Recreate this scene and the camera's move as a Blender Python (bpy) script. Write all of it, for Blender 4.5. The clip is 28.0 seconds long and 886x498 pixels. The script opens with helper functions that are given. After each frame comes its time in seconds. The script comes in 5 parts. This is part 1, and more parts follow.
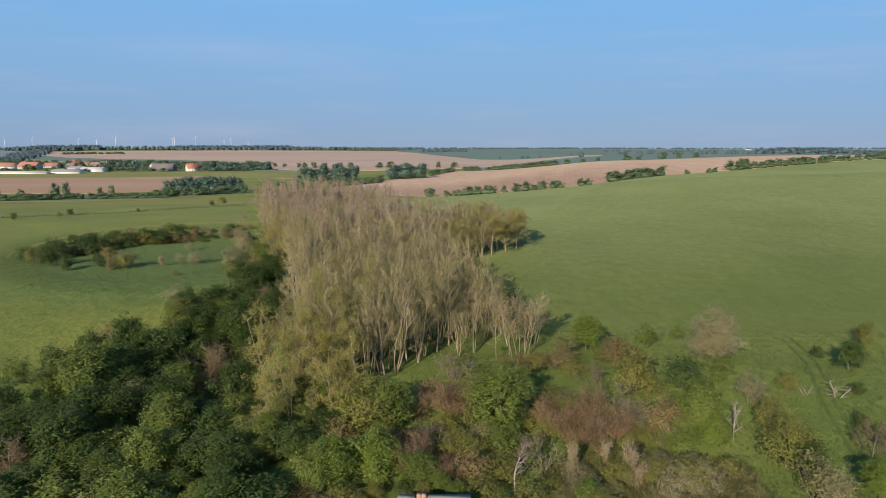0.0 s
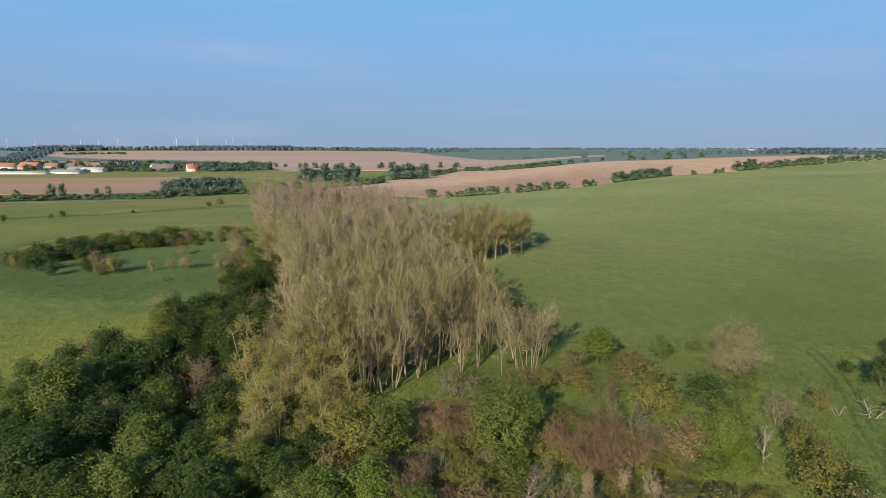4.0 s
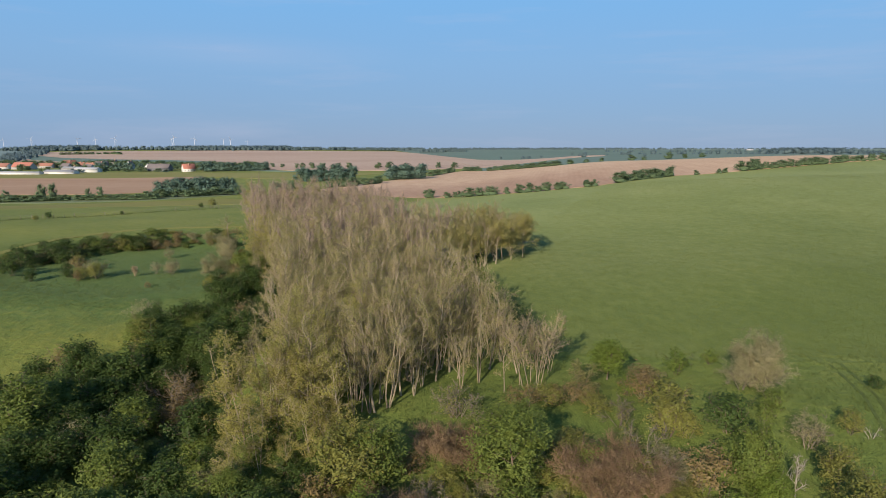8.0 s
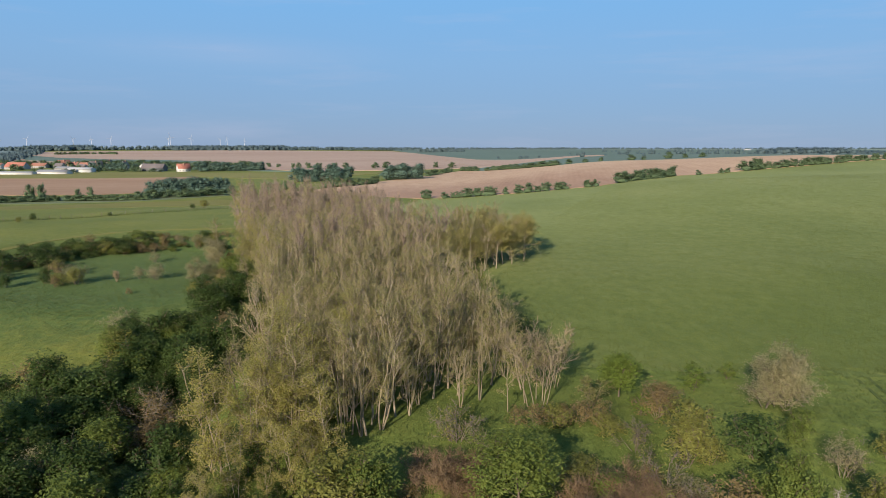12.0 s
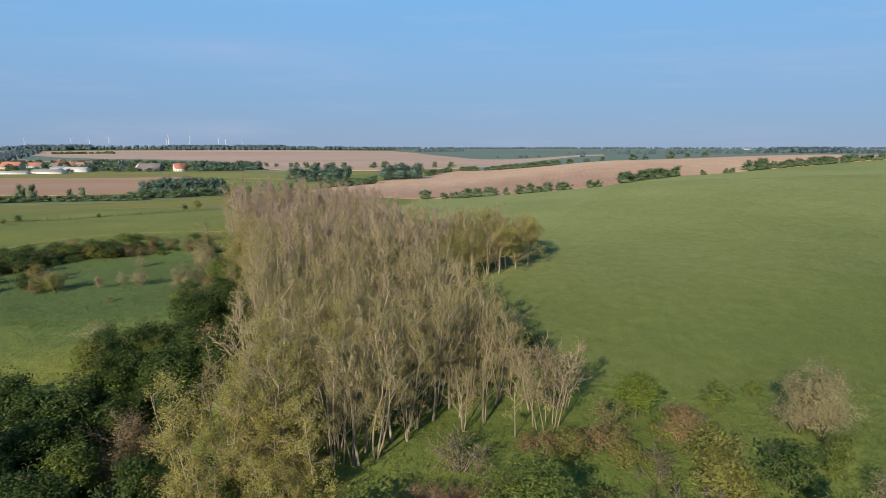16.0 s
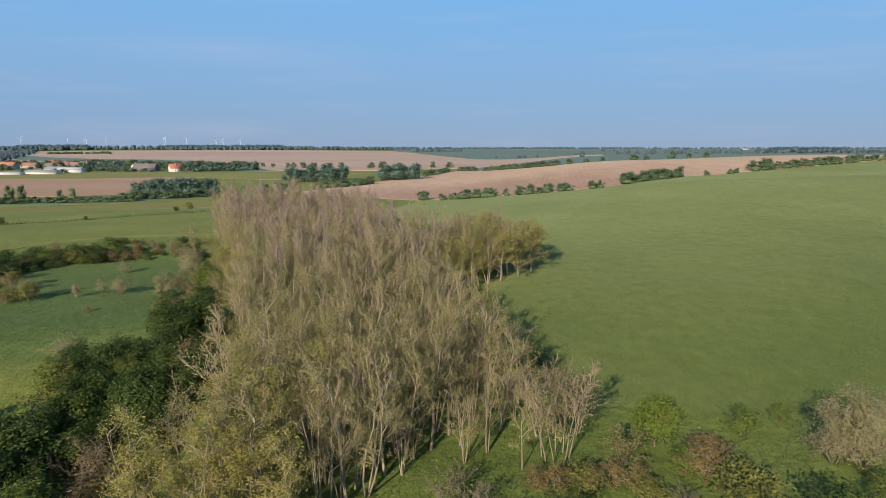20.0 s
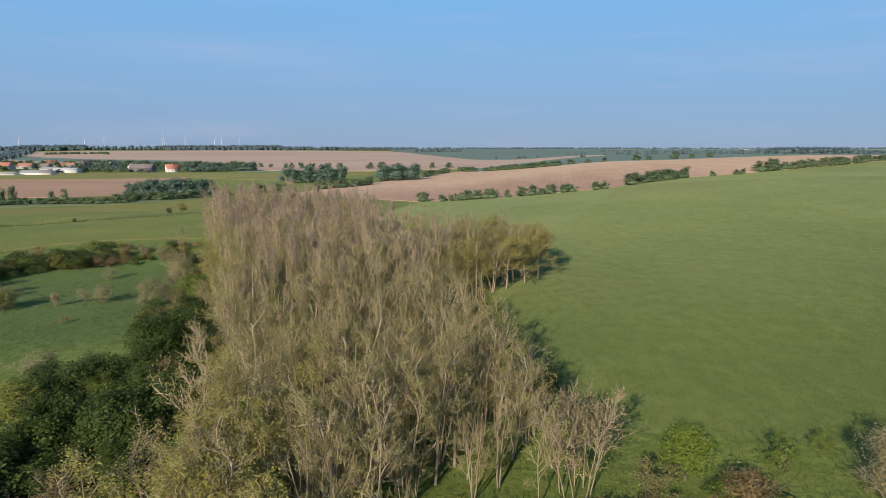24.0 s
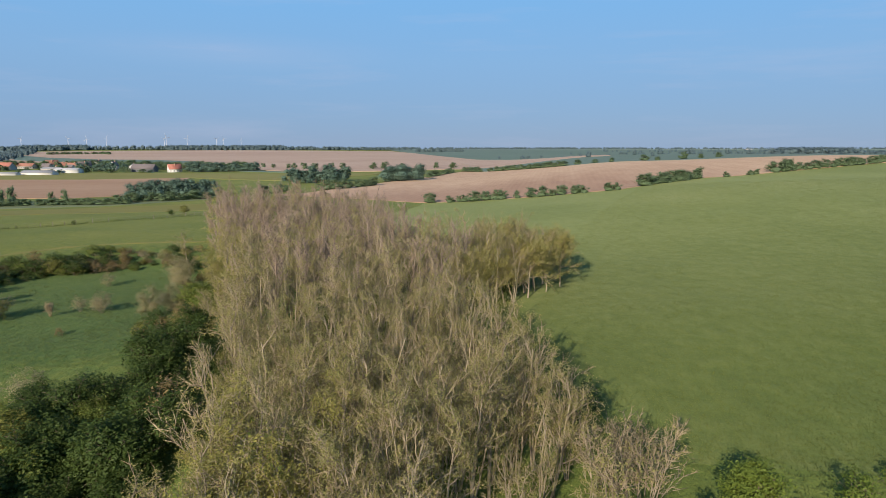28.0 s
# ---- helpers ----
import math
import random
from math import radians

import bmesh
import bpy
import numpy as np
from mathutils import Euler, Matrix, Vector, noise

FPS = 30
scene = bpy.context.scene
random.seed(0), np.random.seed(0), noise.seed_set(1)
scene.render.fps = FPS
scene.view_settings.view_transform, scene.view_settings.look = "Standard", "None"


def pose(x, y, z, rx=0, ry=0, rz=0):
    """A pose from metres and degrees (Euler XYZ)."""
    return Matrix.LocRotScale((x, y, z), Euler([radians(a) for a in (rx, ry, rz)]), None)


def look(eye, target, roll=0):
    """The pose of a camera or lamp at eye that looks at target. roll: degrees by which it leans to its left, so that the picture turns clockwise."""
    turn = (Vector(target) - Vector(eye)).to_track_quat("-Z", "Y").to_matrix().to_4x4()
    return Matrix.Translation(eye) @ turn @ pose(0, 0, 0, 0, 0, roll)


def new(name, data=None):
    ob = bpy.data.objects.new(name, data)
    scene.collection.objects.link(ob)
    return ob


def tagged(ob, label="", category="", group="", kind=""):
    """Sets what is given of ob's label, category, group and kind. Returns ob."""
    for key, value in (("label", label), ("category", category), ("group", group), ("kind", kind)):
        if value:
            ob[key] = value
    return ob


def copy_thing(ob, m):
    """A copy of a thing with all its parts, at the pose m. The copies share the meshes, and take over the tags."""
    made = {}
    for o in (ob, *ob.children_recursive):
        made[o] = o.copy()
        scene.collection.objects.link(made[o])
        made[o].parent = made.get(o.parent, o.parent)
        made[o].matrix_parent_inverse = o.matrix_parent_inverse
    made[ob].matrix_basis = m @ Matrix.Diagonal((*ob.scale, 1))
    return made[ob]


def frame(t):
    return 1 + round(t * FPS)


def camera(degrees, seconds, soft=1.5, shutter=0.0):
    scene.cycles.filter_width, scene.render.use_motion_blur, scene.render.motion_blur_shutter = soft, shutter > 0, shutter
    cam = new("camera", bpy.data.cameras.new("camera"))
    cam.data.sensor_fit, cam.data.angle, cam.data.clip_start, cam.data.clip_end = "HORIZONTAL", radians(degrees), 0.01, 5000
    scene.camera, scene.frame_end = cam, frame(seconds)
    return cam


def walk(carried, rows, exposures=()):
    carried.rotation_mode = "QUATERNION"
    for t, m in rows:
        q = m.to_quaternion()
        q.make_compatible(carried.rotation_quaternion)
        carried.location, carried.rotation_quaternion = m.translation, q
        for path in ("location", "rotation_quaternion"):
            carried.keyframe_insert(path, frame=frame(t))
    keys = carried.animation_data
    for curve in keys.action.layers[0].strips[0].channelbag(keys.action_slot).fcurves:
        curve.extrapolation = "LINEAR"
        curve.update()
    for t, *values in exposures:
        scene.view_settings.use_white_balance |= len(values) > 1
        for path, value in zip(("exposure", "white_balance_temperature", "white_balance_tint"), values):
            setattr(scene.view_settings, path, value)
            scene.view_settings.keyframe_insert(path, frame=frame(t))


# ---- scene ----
# Camera: a slow, level drone flight over the thicket towards the wood
cam = camera(70.0, 28.0, soft=0.85)
PATH = (
    (0, 0.00, 0.00, 27.29, -0.01, -9.56), (3, 0.05, 4.50, 27.20, 0.17, -9.54), (6, 0.05, 8.99, 27.05, 0.18, -9.55),
    (9, 0.04, 13.74, 26.93, -0.12, -9.54), (12, -0.03, 18.32, 26.71, -0.24, -9.55), (15, -0.17, 23.15, 26.56, -0.32, -9.59),
    (18, -0.22, 27.89, 26.59, -0.40, -9.56), (21, -0.23, 32.90, 26.48, -0.56, -9.59), (24.5, -0.95, 38.52, 26.35, -0.61, -9.55), (28, -3.20, 43.91, 26.40, -0.45, -9.56))
walk(cam, [(t, pose(x, y, z, 90 + tilt, 0, yaw)) for t, x, y, z, yaw, tilt in PATH], exposures=((0, 0.5), (28, 0.5)))

# ---------------------------------------------------------------- sky and sun
SUN_AZIMUTH, SUN_HEIGHT = math.atan2(-0.39, -0.92), radians(23)     # low, behind the camera's left shoulder
sky_world = bpy.data.worlds.new("sky")
scene.world = sky_world
sky_world.use_nodes = True
wn, wl = sky_world.node_tree.nodes, sky_world.node_tree.links
sky = wn.new("ShaderNodeTexSky")
sky.sky_type, sky.sun_disc = "NISHITA", False
sky.sun_elevation, sky.sun_rotation = SUN_HEIGHT, SUN_AZIMUTH
sky.altitude, sky.air_density, sky.dust_density, sky.ozone_density = 200, 1.0, 0.0, 6.0
wn["Background"].inputs["Strength"].default_value = 0.085
# morning haze: the sky pales to a dull blue towards the horizon, with faint streaks of cirrus
way = wn.new("ShaderNodeTexCoord")
parts = wn.new("ShaderNodeSeparateXYZ")
wl.new(way.outputs["Generated"], parts.inputs[0])
haze, share = wn.new("ShaderNodeValToRGB"), wn.new("ShaderNodeMapRange")
haze.color_ramp.elements[0].color, haze.color_ramp.elements[1].color = (0.228, 0.342, 0.535, 1), (0.178, 0.465, 0.845, 1)
haze.color_ramp.elements[1].position = 0.27
haze.color_ramp.elements.new(0.12).color = (0.228, 0.42, 0.685, 1)
wl.new(parts.outputs["Z"], haze.inputs[0])
share.inputs["From Min"].default_value, share.inputs["From Max"].default_value = 0.2, 1.0
share.inputs["To Min"].default_value, share.inputs["To Max"].default_value = 0.92, 0.0
wl.new(parts.outputs["Z"], share.inputs["Value"])
lift = wn.new("ShaderNodeVectorMath")
lift.operation, lift.inputs[3].default_value = "SCALE", 8.7
wl.new(haze.outputs[0], lift.inputs[0])
blend = wn.new("ShaderNodeMix")
blend.data_type = "RGBA"
wl.new(share.outputs[0], blend.inputs[0])
wl.new(sky.outputs["Color"], blend.inputs[6])
wl.new(lift.outputs[0], blend.inputs[7])
stretch = wn.new("ShaderNodeMapping")
stretch.inputs["Scale"].default_value = (2.2, 2.2, 22)
wl.new(way.outputs["Generated"], stretch.inputs[0])
wisps = wn.new("ShaderNodeTexNoise")
wisps.inputs["Scale"].default_value, wisps.inputs["Detail"].default_value, wisps.inputs["Roughness"].default_value = 1.3, 7, 0.6
wl.new(stretch.outputs[0], wisps.inputs["Vector"])
thin = wn.new("ShaderNodeMapRange")
thin.inputs["From Min"].default_value, thin.inputs["From Max"].default_value = 0.52, 0.8
thin.inputs["To Min"].default_value, thin.inputs["To Max"].default_value = 0.0, 0.22
wl.new(wisps.outputs["Fac"], thin.inputs["Value"])
# one broad faint streak of cirrus over the village
streak, off, fade, more, joined = wn.new("ShaderNodeMapping"), wn.new("ShaderNodeVectorMath"), wn.new("ShaderNodeMapRange"), wn.new("ShaderNodeMath"), wn.new("ShaderNodeMath")
streak.inputs["Scale"].default_value, streak.inputs["Location"].default_value = (4.4, 0, 34), (4.4 * 0.28, 0, -34 * 0.129)
wl.new(way.outputs["Generated"], streak.inputs[0])
off.operation, more.operation, joined.operation = "LENGTH", "MULTIPLY", "ADD"
wl.new(streak.outputs[0], off.inputs[0])
fade.inputs["From Min"].default_value, fade.inputs["From Max"].default_value = 0.0, 1.0
fade.inputs["To Min"].default_value, fade.inputs["To Max"].default_value = 0.3, 0.0
wl.new(off.outputs["Value"], fade.inputs["Value"])
wl.new(fade.outputs[0], more.inputs[0])
wl.new(wisps.outputs["Fac"], more.inputs[1])
wl.new(thin.outputs[0], joined.inputs[0])
wl.new(more.outputs[0], joined.inputs[1])
veil = wn.new("ShaderNodeMix")
veil.data_type = "RGBA"
veil.inputs[7].default_value = (4.6, 4.7, 6.0, 1)
wl.new(joined.outputs[0], veil.inputs[0])
wl.new(blend.outputs[2], veil.inputs[6])
wl.new(veil.outputs[2], wn["Background"].inputs["Color"])

lamp = bpy.data.lights.new("sun", "SUN")
lamp.energy, lamp.angle, lamp.color = 5.0, radians(0.6), (1.0, 0.86, 0.68)
sun = new("sun", lamp)
sun.matrix_world = look((0, 0, 0), (0.39, 0.92, -math.tan(SUN_HEIGHT)))


# ---------------------------------------------------------------- materials
def nodes_of(name):
    m = bpy.data.materials.new(name)
    m.use_nodes = True
    return m, m.node_tree.nodes, m.node_tree.links


def ramp_node(n, stops):
    r = n.new("ShaderNodeValToRGB")
    r.color_ramp.elements[0].position, r.color_ramp.elements[0].color = stops[0][0], (*stops[0][1], 1)
    r.color_ramp.elements[1].position, r.color_ramp.elements[1].color = stops[-1][0], (*stops[-1][1], 1)
    for p, c in stops[1:-1]:
        r.color_ramp.elements.new(p).color = (*c, 1)
    return r


def foliage(name, dark, light, gloss=0.6, through_light=0.42):
    """Leaves: each leaf and each plant a little different, light shining through."""
    m, n, l = nodes_of(name)
    b = n["Principled BSDF"]
    geo, info = n.new("ShaderNodeNewGeometry"), n.new("ShaderNodeObjectInfo")
    add = n.new("ShaderNodeMath")
    add.operation, add.inputs[1].default_value = "MULTIPLY_ADD", 0.6
    scale = n.new("ShaderNodeMath")
    scale.operation, scale.inputs[1].default_value = "MULTIPLY", 0.4
    l.new(info.outputs["Random"], scale.inputs[0])
    l.new(geo.outputs["Random Per Island"], add.inputs[0])
    l.new(scale.outputs[0], add.inputs[2])
    r = ramp_node(n, [(0.0, dark), (1.0, light)])
    l.new(add.outputs[0], r.inputs[0])
    l.new(r.outputs[0], b.inputs["Base Color"])
    b.inputs["Roughness"].default_value = gloss
    b.inputs["Specular IOR Level"].default_value = 0.2
    tr, mix = n.new("ShaderNodeBsdfTranslucent"), n.new("ShaderNodeMixShader")
    l.new(r.outputs[0], tr.inputs["Color"])
    mix.inputs[0].default_value = through_light
    l.new(b.outputs[0], mix.inputs[1])
    l.new(tr.outputs[0], mix.inputs[2])
    l.new(mix.outputs[0], n["Material Output"].inputs["Surface"])
    return m


def bark(name, dark, light, size=3.0):
    m, n, l = nodes_of(name)
    b = n["Principled BSDF"]
    co, info = n.new("ShaderNodeTexCoord"), n.new("ShaderNodeObjectInfo")
    tex = n.new("ShaderNodeTexNoise")
    tex.inputs["Scale"].default_value, tex.inputs["Detail"].default_value = size, 6
    l.new(co.outputs["Object"], tex.inputs["Vector"])
    add = n.new("ShaderNodeMath")
    add.operation, add.inputs[1].default_value = "MULTIPLY_ADD", 0.5
    l.new(info.outputs["Random"], add.inputs[0])
    l.new(tex.outputs["Fac"], add.inputs[2])
    r = ramp_node(n, [(0.3, dark), (1.1, light)])
    l.new(add.outputs[0], r.inputs[0])
    l.new(r.outputs[0], b.inputs["Base Color"])
    b.inputs["Roughness"].default_value = 0.9
    b.inputs["Specular IOR Level"].default_value = 0.15
    bump = n.new("ShaderNodeBump")
    bump.inputs["Strength"].default_value = 0.5
    l.new(tex.outputs["Fac"], bump.inputs["Height"])
    l.new(bump.outputs[0], b.inputs["Normal"])
    return m


def soil(name, stops, large, fine, lump=0.4, stretch=(1, 1, 1), turn=0.0, rows=0.0, row_scale=0.3, patch=None, sheen=0.0, soft=0.12):
    """Ground cover: patches at a large scale, grain at a fine one, plough or drill rows and one patch of other colour
    if wanted.
    """
    m, n, l = nodes_of(name)
    b = n["Principled BSDF"]
    co = n.new("ShaderNodeNewGeometry")
    mp = n.new("ShaderNodeMapping")
    mp.inputs["Scale"].default_value = stretch
    mp.inputs["Rotation"].default_value = (0, 0, turn)
    l.new(co.outputs["Position"], mp.inputs["Vector"])
    big, small, tiny = (n.new("ShaderNodeTexNoise") for _ in range(3))
    big.inputs["Scale"].default_value, big.inputs["Detail"].default_value = large, 5
    small.inputs["Scale"].default_value, small.inputs["Detail"].default_value = fine, 8
    small.inputs["Roughness"].default_value = 0.65
    tiny.inputs["Scale"].default_value, tiny.inputs["Detail"].default_value = fine * 9, 4
    l.new(mp.outputs[0], big.inputs["Vector"])
    l.new(mp.outputs[0], small.inputs["Vector"])
    l.new(co.outputs["Position"], tiny.inputs["Vector"])
    mix = n.new("ShaderNodeMix")
    mix.inputs[0].default_value = 0.45
    l.new(big.outputs["Fac"], mix.inputs[2])
    l.new(small.outputs["Fac"], mix.inputs[3])
    value = mix.outputs[0]
    if rows:
        wave = n.new("ShaderNodeTexWave")
        wave.inputs["Scale"].default_value, wave.inputs["Distortion"].default_value = row_scale, 1.2
        wave.inputs["Detail"].default_value, wave.inputs["Detail Scale"].default_value = 3, 0.4
        l.new(mp.outputs[0], wave.inputs["Vector"])
        mix2 = n.new("ShaderNodeMix")
        mix2.inputs[0].default_value = rows
        l.new(value, mix2.inputs[2])
        l.new(wave.outputs["Fac"], mix2.inputs[3])
        value = mix2.outputs[0]
    mix3 = n.new("ShaderNodeMix")
    mix3.inputs[0].default_value = 0.3
    l.new(value, mix3.inputs[2])
    l.new(tiny.outputs["Fac"], mix3.inputs[3])
    r = ramp_node(n, stops)
    l.new(mix3.outputs[0], r.inputs[0])
    colour = r.outputs[0]
    if patch:
        cx, cy, rx, ry, other = patch
        move = n.new("ShaderNodeMapping")
        move.vector_type = "POINT"
        move.inputs["Location"].default_value = (-cx / rx, -cy / ry, 0)
        move.inputs["Scale"].default_value = (1 / rx, 1 / ry, 0)
        far_off, edge, sway = n.new("ShaderNodeVectorMath"), n.new("ShaderNodeMapRange"), n.new("ShaderNodeMath")
        far_off.operation, sway.operation, sway.inputs[1].default_value = "LENGTH", "MULTIPLY_ADD", 0.5
        l.new(co.outputs["Position"], move.inputs["Vector"])
        l.new(move.outputs[0], far_off.inputs[0])
        l.new(small.outputs["Fac"], sway.inputs[0])
        l.new(far_off.outputs["Value"], sway.inputs[2])
        edge.inputs["From Min"].default_value, edge.inputs["From Max"].default_value = 1.24 - soft, 1.24 + soft
        edge.inputs["To Min"].default_value, edge.inputs["To Max"].default_value = 1.0, 0.0
        l.new(sway.outputs[0], edge.inputs["Value"])
        r2, both = ramp_node(n, other), n.new("ShaderNodeMix")
        both.data_type = "RGBA"
        l.new(mix3.outputs[0], r2.inputs[0])
        l.new(edge.outputs[0], both.inputs[0])
        l.new(r.outputs[0], both.inputs[6])
        l.new(r2.outputs[0], both.inputs[7])
        colour = both.outputs[2]
    l.new(colour, b.inputs["Base Color"])
    b.inputs["Roughness"].default_value = 0.95
    b.inputs["Specular IOR Level"].default_value = 0.1
    b.inputs["Sheen Weight"].default_value, b.inputs["Sheen Roughness"].default_value = sheen, 0.45
    b.inputs["Sheen Tint"].default_value = (0.62, 0.66, 0.32, 1)
    bump = n.new("ShaderNodeBump")
    bump.inputs["Strength"].default_value, bump.inputs["Distance"].default_value = lump, 0.5
    l.new(small.outputs["Fac"], bump.inputs["Height"])
    l.new(bump.outputs[0], b.inputs["Normal"])
    return m


def plain(name, colour, rough=0.7, spread=0.12, size=1.5, metal=0.0):
    m, n, l = nodes_of(name)
    b = n["Principled BSDF"]
    co, tex = n.new("ShaderNodeTexCoord"), n.new("ShaderNodeTexNoise")
    tex.inputs["Scale"].default_value, tex.inputs["Detail"].default_value = size, 5
    l.new(co.outputs["Object"], tex.inputs["Vector"])
    r = ramp_node(n, [(0.25, [c * (1 - spread) for c in colour]), (0.75, [min(1, c * (1 + spread)) for c in colour])])
    l.new(tex.outputs["Fac"], r.inputs[0])
    l.new(r.outputs[0], b.inputs["Base Color"])
    b.inputs["Roughness"].default_value, b.inputs["Metallic"].default_value = rough, metal
    return m


MEADOW = soil("meadow_grass", [(0.34, (0.0733, 0.106, 0.0256)), (0.46, (0.104, 0.132, 0.03)), (0.58, (0.154, 0.166, 0.038)), (0.70, (0.205, 0.199, 0.0477))], 0.035, 0.6, 0.9, sheen=0.07,
              patch=(-60, 150, 40, 40, [(0.34, (0.0414, 0.0774, 0.0243)), (0.46, (0.0576, 0.104, 0.0306)), (0.56, (0.081, 0.128, 0.0369)), (0.68, (0.115, 0.149, 0.045))]), soft=0.2)
# near patch painted darker, for the shade between blades seen steeply from above
CROP = soil("young_cereal", [(0.36, (0.0978, 0.129, 0.0376)), (0.5, (0.144, 0.173, 0.0547)), (0.64, (0.198, 0.215, 0.0753))], 0.022, 0.5, 0.4, (1, 0.85, 1), 0.35, 0.0, 0.25, sheen=0.13,
            patch=(100, 98, 108, 78, [(0.36, (0.0565, 0.0838, 0.0205)), (0.5, (0.0847, 0.115, 0.0274)), (0.64, (0.127, 0.149, 0.0402))]), soft=0.5)
EARTH = soil("ploughed_earth", [(0.32, (0.37, 0.235, 0.15)), (0.5, (0.5, 0.34, 0.225)), (0.68, (0.58, 0.42, 0.29))], 0.008, 0.12, 0.3, (1, 0.35, 1), 0.5, 0.05, 0.12,
             patch=(8, 330, 125, 92, [(0.32, (0.27, 0.165, 0.11)), (0.5, (0.37, 0.235, 0.16)), (0.68, (0.44, 0.3, 0.21))]), soft=0.45)
BROWN_EARTH = soil("brown_earth", [(0.32, (0.28, 0.165, 0.10)), (0.5, (0.37, 0.235, 0.15)), (0.68, (0.45, 0.31, 0.21))], 0.008, 0.12, 0.3, (0.35, 1, 1), 0.0, 0.02, 0.12)
FALLOW = soil("pale_fallow", [(0.34, (0.31, 0.215, 0.165)), (0.5, (0.42, 0.30, 0.23)), (0.66, (0.47, 0.365, 0.28))], 0.004, 0.05, 0.2, (0.3, 1, 1), 0.1, 0.06, 0.05)
STUBBLE = soil("olive_stubble", [(0.3, (0.16, 0.16, 0.05)), (0.7, (0.25, 0.23, 0.08))], 0.01, 0.1, 0.3)
# green of the far fields, with aerial haze painted in as a bluish tint
HAZED_GREEN = soil("hazed_green", [(0.3, (0.115, 0.165, 0.135)), (0.7, (0.155, 0.205, 0.165))], 0.004, 0.05, 0.2)
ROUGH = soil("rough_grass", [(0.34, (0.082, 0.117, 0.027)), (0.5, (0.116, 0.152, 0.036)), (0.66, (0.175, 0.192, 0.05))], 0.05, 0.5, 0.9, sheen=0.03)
# farthest land: paled and blued in the colour to stand for haze
HAZY = soil("haze_tinted_farmland", [(0.34, (0.15, 0.205, 0.20)), (0.66, (0.20, 0.25, 0.235))], 0.002, 0.02, 0.2, (0.3, 1, 1))
REED = soil("grey_green_reeds", [(0.34, (0.12, 0.15, 0.08)), (0.66, (0.18, 0.205, 0.115))], 0.03, 0.3, 0.8)
YELLOWED = soil("mown_meadow", [(0.3, (0.153, 0.151, 0.0467)), (0.7, (0.238, 0.217, 0.068))], 0.02, 0.3, 0.3, (0.255, 0.85, 0.85))

TRACK = soil("pressed_grass", [(0.3, (0.0674, 0.0946, 0.027)), (0.7, (0.108, 0.131, 0.0406))], 0.1, 0.8, 0.5)

BARK_PALE = bark("pale_bark", (0.172, 0.14, 0.0963), (0.31, 0.258, 0.185))
BARK_DARK = bark("dark_bark", (0.07, 0.055, 0.04), (0.19, 0.15, 0.11))
BARK_GREY = bark("grey_bark", (0.105, 0.085, 0.063), (0.215, 0.178, 0.138))
BARK_WHITE = bark("bleached_wood", (0.174, 0.153, 0.126), (0.336, 0.302, 0.25))
BARK_PINK = bark("pinkish_bark", (0.155, 0.118, 0.092), (0.28, 0.222, 0.178))
TWIG_TAN = bark("tan_twigs", (0.207, 0.158, 0.0966), (0.359, 0.29, 0.184), 0.4)
TWIG_PINK = bark("pinkish_twigs", (0.19, 0.141, 0.108), (0.31, 0.24, 0.185), 0.4)
TWIG_RED = bark("reddish_twigs", (0.133, 0.0875, 0.0502), (0.224, 0.153, 0.092), 0.5)
TWIG_REED = bark("dry_stalks", (0.19, 0.15, 0.09), (0.34, 0.275, 0.17), 0.8)
LEAF_BUD = foliage("olive_buds", (0.211, 0.197, 0.0652), (0.362, 0.334, 0.125))
LEAF_BROAD = foliage("yellowish_buds", (0.248, 0.227, 0.067), (0.432, 0.389, 0.13))
LEAF_YELLOW = foliage("yellow_young_leaves", (0.232, 0.214, 0.0594), (0.365, 0.334, 0.095))
LEAF_PALE = foliage("pale_young_leaves", (0.17, 0.165, 0.06), (0.26, 0.25, 0.10))
LEAF_DARK = foliage("dark_green_leaves", (0.0438, 0.0754, 0.0183), (0.0876, 0.129, 0.0316))
LEAF_MID = foliage("green_leaves", (0.105, 0.145, 0.0315), (0.191, 0.231, 0.0504))
LEAF_LIME = foliage("lime_leaves", (0.107, 0.155, 0.027), (0.189, 0.242, 0.045))
LEAF_OLIVE = foliage("olive_leaves", (0.157, 0.162, 0.0384), (0.253, 0.251, 0.0657))
LEAF_BLOSSOM = foliage("faded_blossom", (0.243, 0.22, 0.104), (0.404, 0.36, 0.204))
LEAF_RUST = foliage("rusty_leaves", (0.186, 0.136, 0.0588), (0.288, 0.217, 0.096))
# aerial haze put into the leaf colours: paler and bluer with distance
LEAF_FAR = foliage("far_hazed_leaves", (0.113, 0.168, 0.0874), (0.157, 0.218, 0.116), 0.9, 0.3)
LEAF_COPSE = foliage("copse_hazed_leaves", (0.103, 0.167, 0.133), (0.147, 0.22, 0.163), 0.9, 0.3)
LEAF_HORIZON = foliage("haze_tinted_leaves", (0.121, 0.178, 0.196), (0.144, 0.201, 0.213), 0.95, 0.45)
CEREAL_BLADES = foliage("cereal_blades", (0.14, 0.18, 0.045), (0.22, 0.25, 0.07), 0.7, 0.5)
PASTURE_BLADES = foliage("pasture_blades", (0.11, 0.13, 0.028), (0.18, 0.188, 0.042), 0.7, 0.45)
GRASS_BLADES = foliage("grass_blades", (0.09, 0.13, 0.032), (0.16, 0.195, 0.055), 0.7, 0.45)
WHITE_WALL = plain("white_plaster", (0.6, 0.58, 0.55), 0.8)
DARK_WALL = plain("dark_weathered_boards", (0.13, 0.13, 0.135), 0.8)
